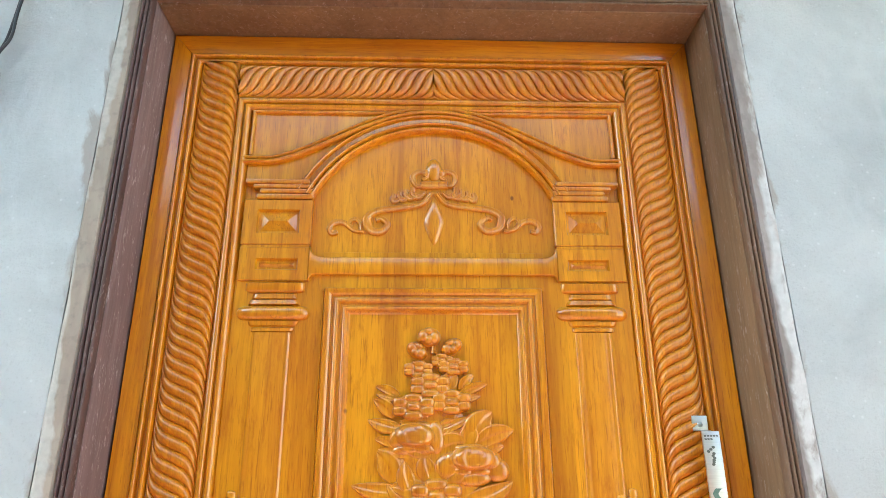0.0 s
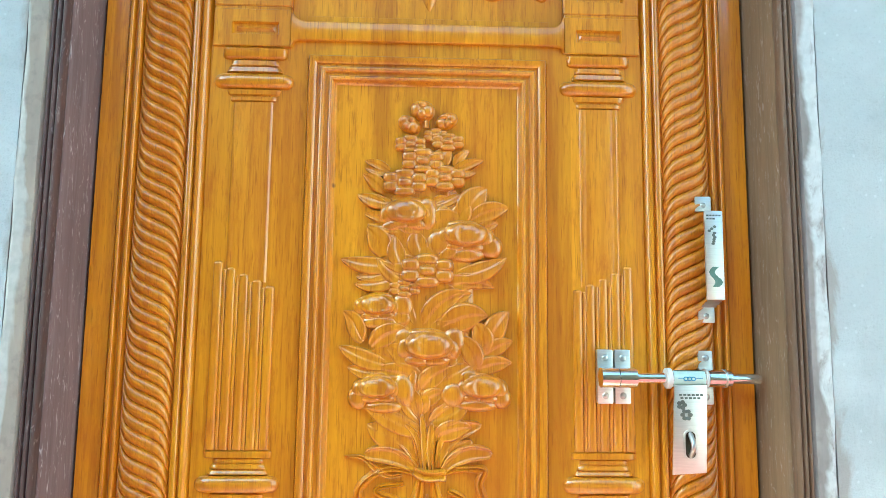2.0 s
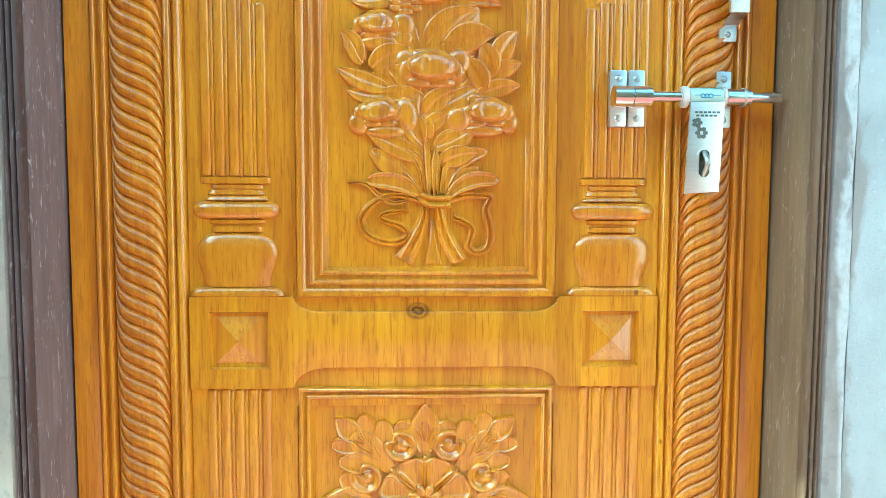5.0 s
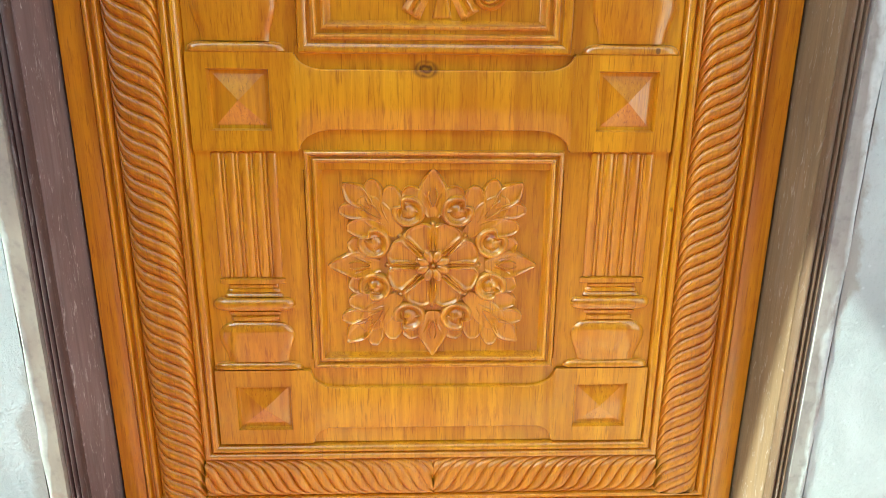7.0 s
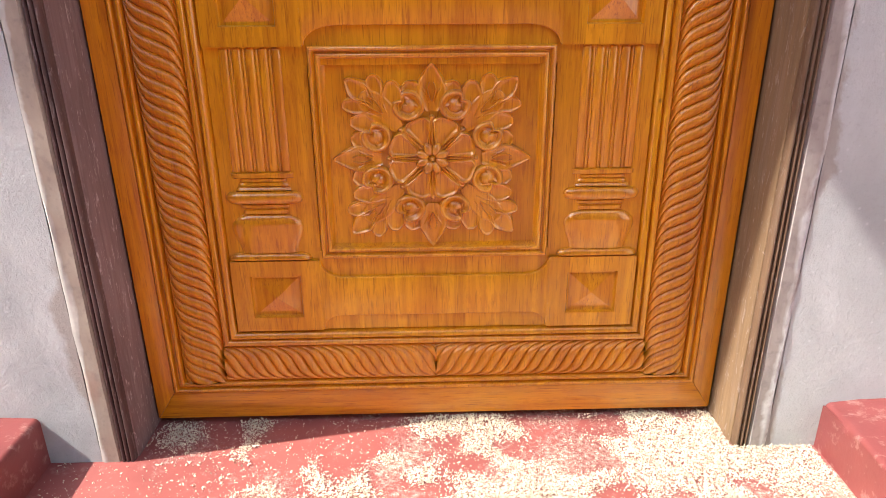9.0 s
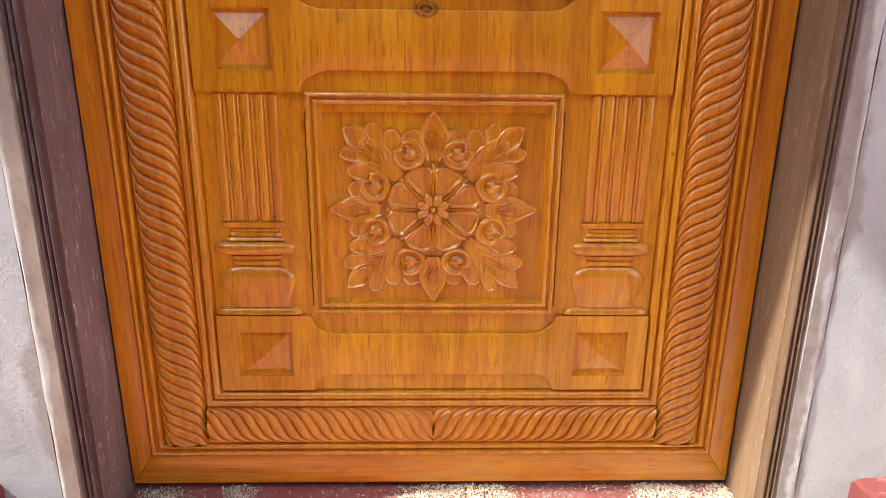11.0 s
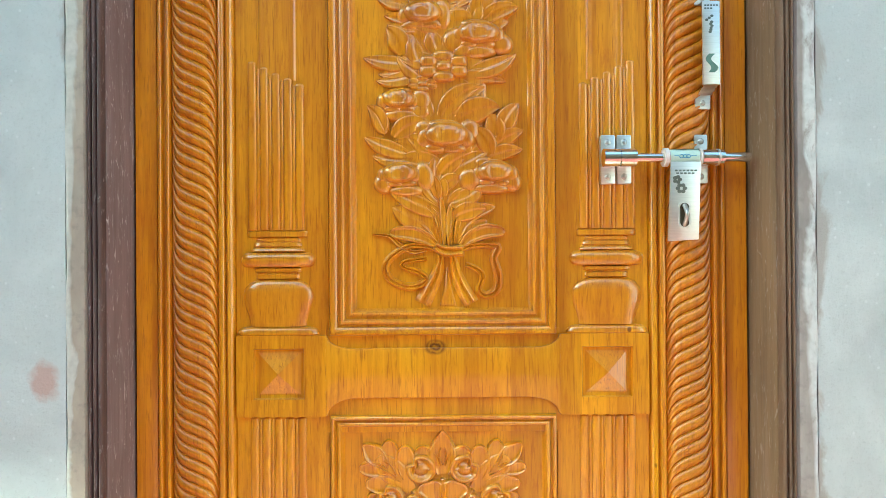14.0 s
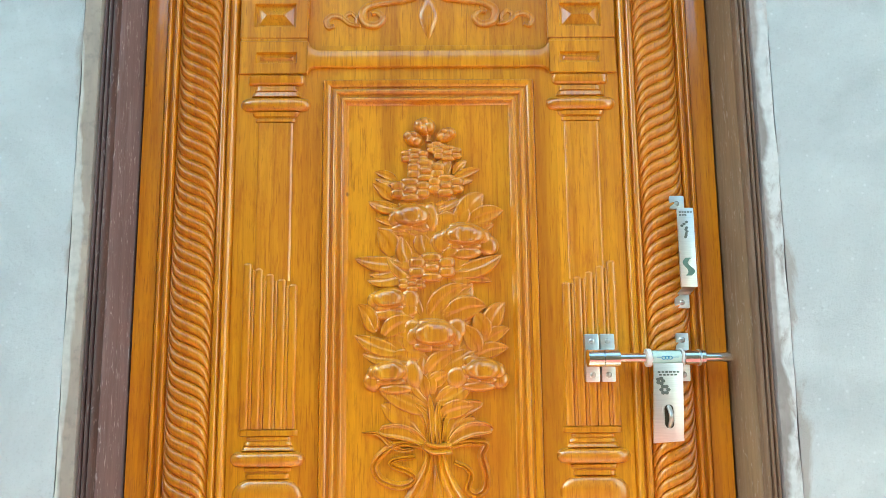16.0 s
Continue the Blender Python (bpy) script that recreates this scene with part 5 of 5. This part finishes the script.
for i in range(8):
    a = math.pi / 4 * i
    mid, side = a + math.pi / 8, 1 if i % 2 == 0 else -1
    u_petal(mid)

    def rib(u, v):
        t = 2 * v - 1
        x, z = turned(a, 0.15 + 0.28 * u, (0.014 + 0.013 * u) * t)
        return (x, -(LOW + 0.0050 + 0.0045 * max(0.0, 1 - t * t) ** 0.5), z)

    part("petal_rib", grid_bm(6, 6, rib), CARVED_WOOD, rosette, "", 60)
    x, z = turned(a, 0.435)
    part("pearl", dome(x, z, 0.0050, 0.0050, 0.0105, LOW, nr=4, na=10), CARVED_WOOD, rosette, "", 60)
    # kidney-shaped scroll that curls round a raised eye
    curl = lambda s, t: -0.0035 * math.exp(-((s - 0.50) / 0.12) ** 2) + 0.0030 * math.exp(-(s / 0.24) ** 2)
    bm = dish(mid, 0.605, kidney(side), 0.0132, 0.66, 40, 0.80, 0.14, curl)
    part("scroll", bm, CARVED_WOOD, rosette, "", 60)
    # cardinal leaves have three lobes, diagonal ones five
    if i % 2 == 0:
        for q in (-1, 1):
            lobe("side_lobe", a, 0.56, q * 0.06, 0.79, q * 0.27, 0.125, 0.0090)
        lobe("pointed_leaf", a, 0.50, 0.0, 1.0, 0.0, 0.165, 0.0105, 0.9, 0.68, 0.45)
        lobe("teardrop", a, 0.80, 0.0, 0.60, 0.0, 0.052, 0.0118, 0.9, 0.45, 0.35)
    else:
        for q in (-1, 1):
            lobe("side_lobe", a, 0.58, q * 0.05, 0.86, q * 0.30, 0.125, 0.0090, 0.6)
            lobe("side_lobe", a, 0.80, q * 0.03, 1.03, q * 0.22, 0.098, 0.0096, 0.6, 0.66, 0.55)
        lobe("leaf_stem", a, 0.46, 0.0, 0.98, 0.0, 0.150, 0.0088, 0.5, 0.86, 0.6)
        lobe("pointed_leaf", a, 0.84, 0.0, 1.19, 0.0, 0.125, 0.0104, 0.85, 0.62, 0.55)
        lobe("teardrop", a, 0.91, 0.0, 0.68, 0.0, 0.058, 0.0118, 0.9, 0.45, 0.35)
for i in range(8):
    a = math.pi / 4 * i + math.pi / 8
    x, z = turned(a, 0.105)
    part("heart_petal", dome(x, z, 0.0120, 0.0080, 0.0145, LOW, a, 0, 0, None, 6, 16, 0.30), CARVED_WOOD, rosette, "", 60)
part("rosette_heart", dome(RX, RZ, 0.0060, 0.0058, 0.0150, LOW, 0, 0, 0, None, 4, 12), CARVED_WOOD, rosette, "", 60)

# ---- door furniture ----
def screw(parent, x, z, y, r=0.0052):
    bm = bmesh.new()

    def place(u, v):
        a = 2 * math.pi * v
        rr = r * (0.05 + 0.95 * u)
        return (x + rr * math.cos(a), y - 0.0026 * max(0.0, 1 - u * u) ** 0.5, z + rr * math.sin(a))

    grid_bm(5, 14, place, True, bm)
    part("screw", bm, DULL_STEEL, parent, "domed screw head", 60)


def cylinder_x(x0, x1, y, z, r, bm=None, sides=24):
    return tube_bm([(x0, y, z), (x0 + 0.0008, y, z), (x1 - 0.0008, y, z), (x1, y, z)], r, sides, bm)


BZ, BY = 1.0800, -0.0290
bolt = part("bolt", cylinder_x(0.262, 0.4960, BY, BZ, 0.0078), CHROME, door, "polished steel sliding bolt with hasp", 50)
for x in (0.2720, 0.2985):
    bm = plate_bm(rounded(x - 0.0118, x + 0.0118, BZ - 0.0400, BZ + 0.0400, 0.002, 3), -0.002, 0.0085, 0.0008, 2)
    p = part("bracket", bm, STEEL, bolt, "steel strap bracket")
    part("sleeve", cylinder_x(x - 0.0125, x + 0.0125, BY, BZ, 0.0148), CHROME, bolt, "", 50)
    part("bracket_web", box_bm(x - 0.0115, x + 0.0115, BY, -0.006, BZ - 0.0130, BZ + 0.0130, 0.001), STEEL, bolt)
    screw(bolt, x, BZ + 0.028, -0.0085)
    screw(bolt, x, BZ - 0.028, -0.0085)
bm = plate_bm(rounded(0.4140, 0.4360, BZ - 0.0400, BZ + 0.0400, 0.002, 3), -0.004, 0.0085, 0.0008, 2)
part("bracket", bm, STEEL, bolt, "steel strap bracket")
screw(bolt, 0.425, BZ + 0.029, -0.0085)
screw(bolt, 0.425, BZ - 0.029, -0.0085)
part("bracket_web", box_bm(0.4145, 0.4355, BY, -0.006, BZ - 0.0115, BZ + 0.0115, 0.001), STEEL, bolt)
part("sleeve", cylinder_x(0.4180, 0.4520, BY, BZ, 0.0125), CHROME, bolt, "", 50)
part("sleeve", cylinder_x(0.4420, 0.4448, BY, BZ, 0.0136), STEEL, bolt, "", 50)
part("washer", cylinder_x(0.3560, 0.3625, BY, BZ, 0.0150), NYLON, bolt, "white nylon washer", 50)
part("washer", cylinder_x(0.4130, 0.4165, BY, BZ, 0.0140), NYLON, bolt, "white nylon washer", 50)
part("sleeve", cylinder_x(0.3628, 0.4128, BY, BZ, 0.0120), CHROME, bolt, "", 50)
# hasp: a bent plate hanging from the bolt, with a slot for the staple
bm = bmesh.new()
pts = [(0.3640, 1.0715), (0.3580, 0.9445), (0.4075, 0.9475), (0.4120, 1.0715)]
plate_bm(pts, 0.0395, 0.0425, 0.0008, 2, bm)
hasp = part("hasp", bm, STEEL, bolt, "flat polished hasp plate with engraved flower")
bm = plate_bm(rounded(0.3745, 0.3945, 0.9650, 1.0085, 0.0098, 8), 0.0422, 0.0433, 0.0004, 1)
part("slot_rim", bm, STEEL, bolt, "", 40)
# no hole is cut: a dark plate gives the slot its inner shade by colour
bm = plate_bm(rounded(0.3775, 0.3920, 0.9680, 1.0055, 0.0070, 8), 0.0420, 0.0438, 0.0002, 1)
part("slot", bm, SLOT_SHADE, bolt, "dark plate painted as the shade inside the hasp's slot")
loop = [(0.3845, -0.040, 0.9700)] + [(0.3845, -0.0450 - 0.010 * math.sin(math.pi * i / 10), 0.9730 + 0.0275 * i / 10) for i in range(11)] + [(0.3845, -0.040, 1.0030)]
part("staple", tube_bm(loop, 0.0036, 10), DULL_STEEL, bolt, "steel staple through the hasp", 60)
# engraved flower and lines of unreadable stamping
bm = bmesh.new()
for cx, cz, n, r in ((0.3800, 1.0290, 6, 0.0056), (0.3735, 1.0430, 5, 0.0042)):
    for i in range(n):
        a = 2 * math.pi * i / n
        plate_bm([(cx + r * math.cos(a) + 0.0036 * math.cos(b), cz + r * math.sin(a) + 0.0030 * math.sin(b)) for b in np.linspace(0, 5.5, 8)], 0.0420, 0.0434, 0.0001, 1, bm)
part("engraving", bm, ETCH, bolt, "dark engraved flower")
bm = bmesh.new()
for z, x0, n in ((1.0560, 0.3700, 6), (1.0515, 0.3720, 5)):
    for i in range(n):
        plate_bm(rect(x0 + 0.0062 * i, x0 + 0.0062 * i + 0.0042, z, z + 0.0026), 0.0420, 0.0432, 0.0001, 1, bm)
part("stamping", bm, ETCH, bolt)
bm = tube_bm([(0.3645, BY - 0.0001, BZ), (0.4115, BY - 0.0001, BZ)], 0.01215, 32)
for v in [v for v in bm.verts if v.co.y > BY - 0.006]:
    v.co.y = BY - 0.006
sticker = part("sticker", bm, STICKER, bolt, "pale green label with a small blue mark", 60)
bm = bmesh.new()
for x in (0.3815, 0.3870, 0.3925):
    loop = [(x + 0.0032 * math.cos(a), BY - 0.01225, BZ + 0.0002 + 0.0026 * math.sin(a)) for a in np.linspace(0, 2 * math.pi, 13)]
    tube_bm(loop, 0.0007, 6, bm)
for x0, x1 in ((0.3700, 0.3775), (0.3965, 0.4060)):
    tube_bm([(x0, BY - 0.01215, BZ + 0.0010), (x1, BY - 0.01215, BZ + 0.0010)], 0.0005, 6, bm)
part("mark", bm, MARK_BLUE, sticker, "blue mark printed on the label", 60)

# pull handle: two feet and a flat raised grip
grip = bmesh.new()
plate_bm(rounded(0.4185, 0.4465, 1.1955, 1.3300, 0.0015, 3), 0.0330, 0.0362, 0.0010, 2, grip)
handle = part("handle", grip, STEEL, door, "flat brushed steel pull handle with stamped marks")
for z0, z1, zb in ((1.3330, 1.3570, 1.3300), (1.1620, 1.1860, 1.1955)):
    bm = plate_bm(rounded(0.4165, 0.4420, z0, z1, 0.0012, 3), 0.0035, 0.0075, 0.0008, 2)
    part("foot", bm, STEEL, handle)
    screw(handle, 0.4290, (z0 + z1) / 2 - 0.002, -0.0075, 0.0045)
    ze = z0 if zb < z0 else z1
    bm = bmesh.new()
    prof = [(-0.0070, ze + (0.001 if zb < z0 else -0.001)), (-0.0150, (ze * 0.7 + zb * 0.3)), (-0.0260, (ze * 0.3 + zb * 0.7)), (-0.0345, zb)]
    for (y0, za), (y1, zc) in zip(prof, prof[1:]):
        f = [bm.verts.new(p) for p in ((0.4215, y0, za), (0.4445, y0, za), (0.4432, y1, zc), (0.4202, y1, zc))]
        bm.faces.new(f)
    bmesh.ops.solidify(bm, geom=bm.faces[:], thickness=0.0022)
    part("arm", bm, STEEL, handle)
bm = bmesh.new()
wave = [(0.4335 + 0.0060 * math.sin(6.5 * t) + 0.004, 1.2150 + 0.030 * t) for t in np.linspace(0, 1, 9)] + [(0.4275 + 0.0045 * math.sin(6.5 * t), 1.2150 + 0.030 * t) for t in np.linspace(1, 0, 9)]
plate_bm(wave, 0.0358, 0.0366, 0.0001, 1, bm)
part("engraving", bm, ETCH_GREEN, handle, "greenish etched wave")
bm = bmesh.new()
for z, n, w in ((1.3215, 5, 0.0034), (1.3165, 3, 0.0034)):
    for i in range(n):
        plate_bm(rect(0.4215 + 0.0046 * i, 0.4215 + 0.0046 * i + w, z, z + 0.0024), 0.0358, 0.0365, 0.0001, 1, bm)
rnd = random.Random(5)
for i in range(9):
    cx, cz = 0.4280 + rnd.uniform(-0.003, 0.006), 1.2800 + 0.0032 * i
    plate_bm([(cx + 0.0028 * math.cos(b), cz + 0.0022 * math.sin(b)) for b in np.linspace(0, 5.4, 7)], 0.0358, 0.0365, 0.0001, 1, bm)
part("stamping", bm, ETCH, handle)

# ---- loose cable on the wall ----
line = [Vector(p) for p in ((-0.728, WALL_Y - 0.006, 2.30), (-0.736, WALL_Y - 0.008, 2.14), (-0.740, WALL_Y - 0.010, 2.05), (-0.746, WALL_Y - 0.009, 1.99), (-0.757, WALL_Y - 0.008, 1.95), (-0.750, WALL_Y - 0.009, 1.90), (-0.775, WALL_Y - 0.008, 1.84), (-0.83, WALL_Y - 0.008, 1.80))]
for k, off in enumerate((0.0, 0.006)):
    pts = smooth_line([p + Vector((off * (1 + 0.4 * math.sin(9 * i)), -0.003 * k, 0.002 * k)) for i, p in enumerate(line)], 60)
    ob = part("cable", tube_bm(pts, 0.0026, 8), CABLE, None, "thin black electric cable hanging on the wall", 60)
    tagged(ob, category="cable", group="cables on the wall")

# ---- sawdust and shavings on the floor ----
rnd = random.Random(21)
verts, faces = [], []
made = 0
while made < 105000:
    x, y = rnd.uniform(-0.64, 0.64), -rnd.uniform(-0.005, 0.62)
    f = noise.noise((x * 5.2 + 0.3, y * 6.5, 0.0)) + 0.55 * noise.noise((x * 17.0, y * 19.0, 4.0)) + 0.75 * min(0.30, x + 0.02) + 0.10 * rnd.gauss(0, 1)
    f = max(f, 0.35 - 9.0 * math.hypot(x + 0.455, y + 0.035) + 0.12 * rnd.gauss(0, 1))
    if abs(x) > HALF and y > WALL_Y - 0.004 or f < 0.06 and rnd.random() > 0.03:
        continue
    s, w, a, lift = rnd.uniform(0.0015, 0.0055), rnd.uniform(0.0010, 0.0028), rnd.uniform(0, 6.28), rnd.uniform(0.0003, 0.004)
    d, e = Vector((math.cos(a) * s, math.sin(a) * s, 0)), Vector((-math.sin(a) * w, math.cos(a) * w, 0))
    c, n0 = Vector((x, y, 0.0006 + min(0.5, max(0.0, f)) * 0.016 * rnd.random())), len(verts)
    tilt = Vector((0, 0, lift * rnd.choice((0.3, 1.0))))
    k = rnd.choice((0.16, 0.20, 0.24, 0.30, 0.40, 0.62))
    d, e = d * k, e * k
    verts += [c - d - e, c - d + e, c + tilt * 0.9 - e, c + tilt * 0.9 + e, c + d - e + tilt * 0.3, c + d + e + tilt * 0.3]
    faces += [(n0, n0 + 1, n0 + 3, n0 + 2), (n0 + 2, n0 + 3, n0 + 5, n0 + 4)]
    made += 1
me = bpy.data.meshes.new("sawdust")
me.from_pydata([tuple(v) for v in verts], [], faces)
me.materials.append(CHIP)
tagged(new("sawdust", me), "drifts of pale sawdust and shavings on the red floor", "sawdust", "", "stuff")
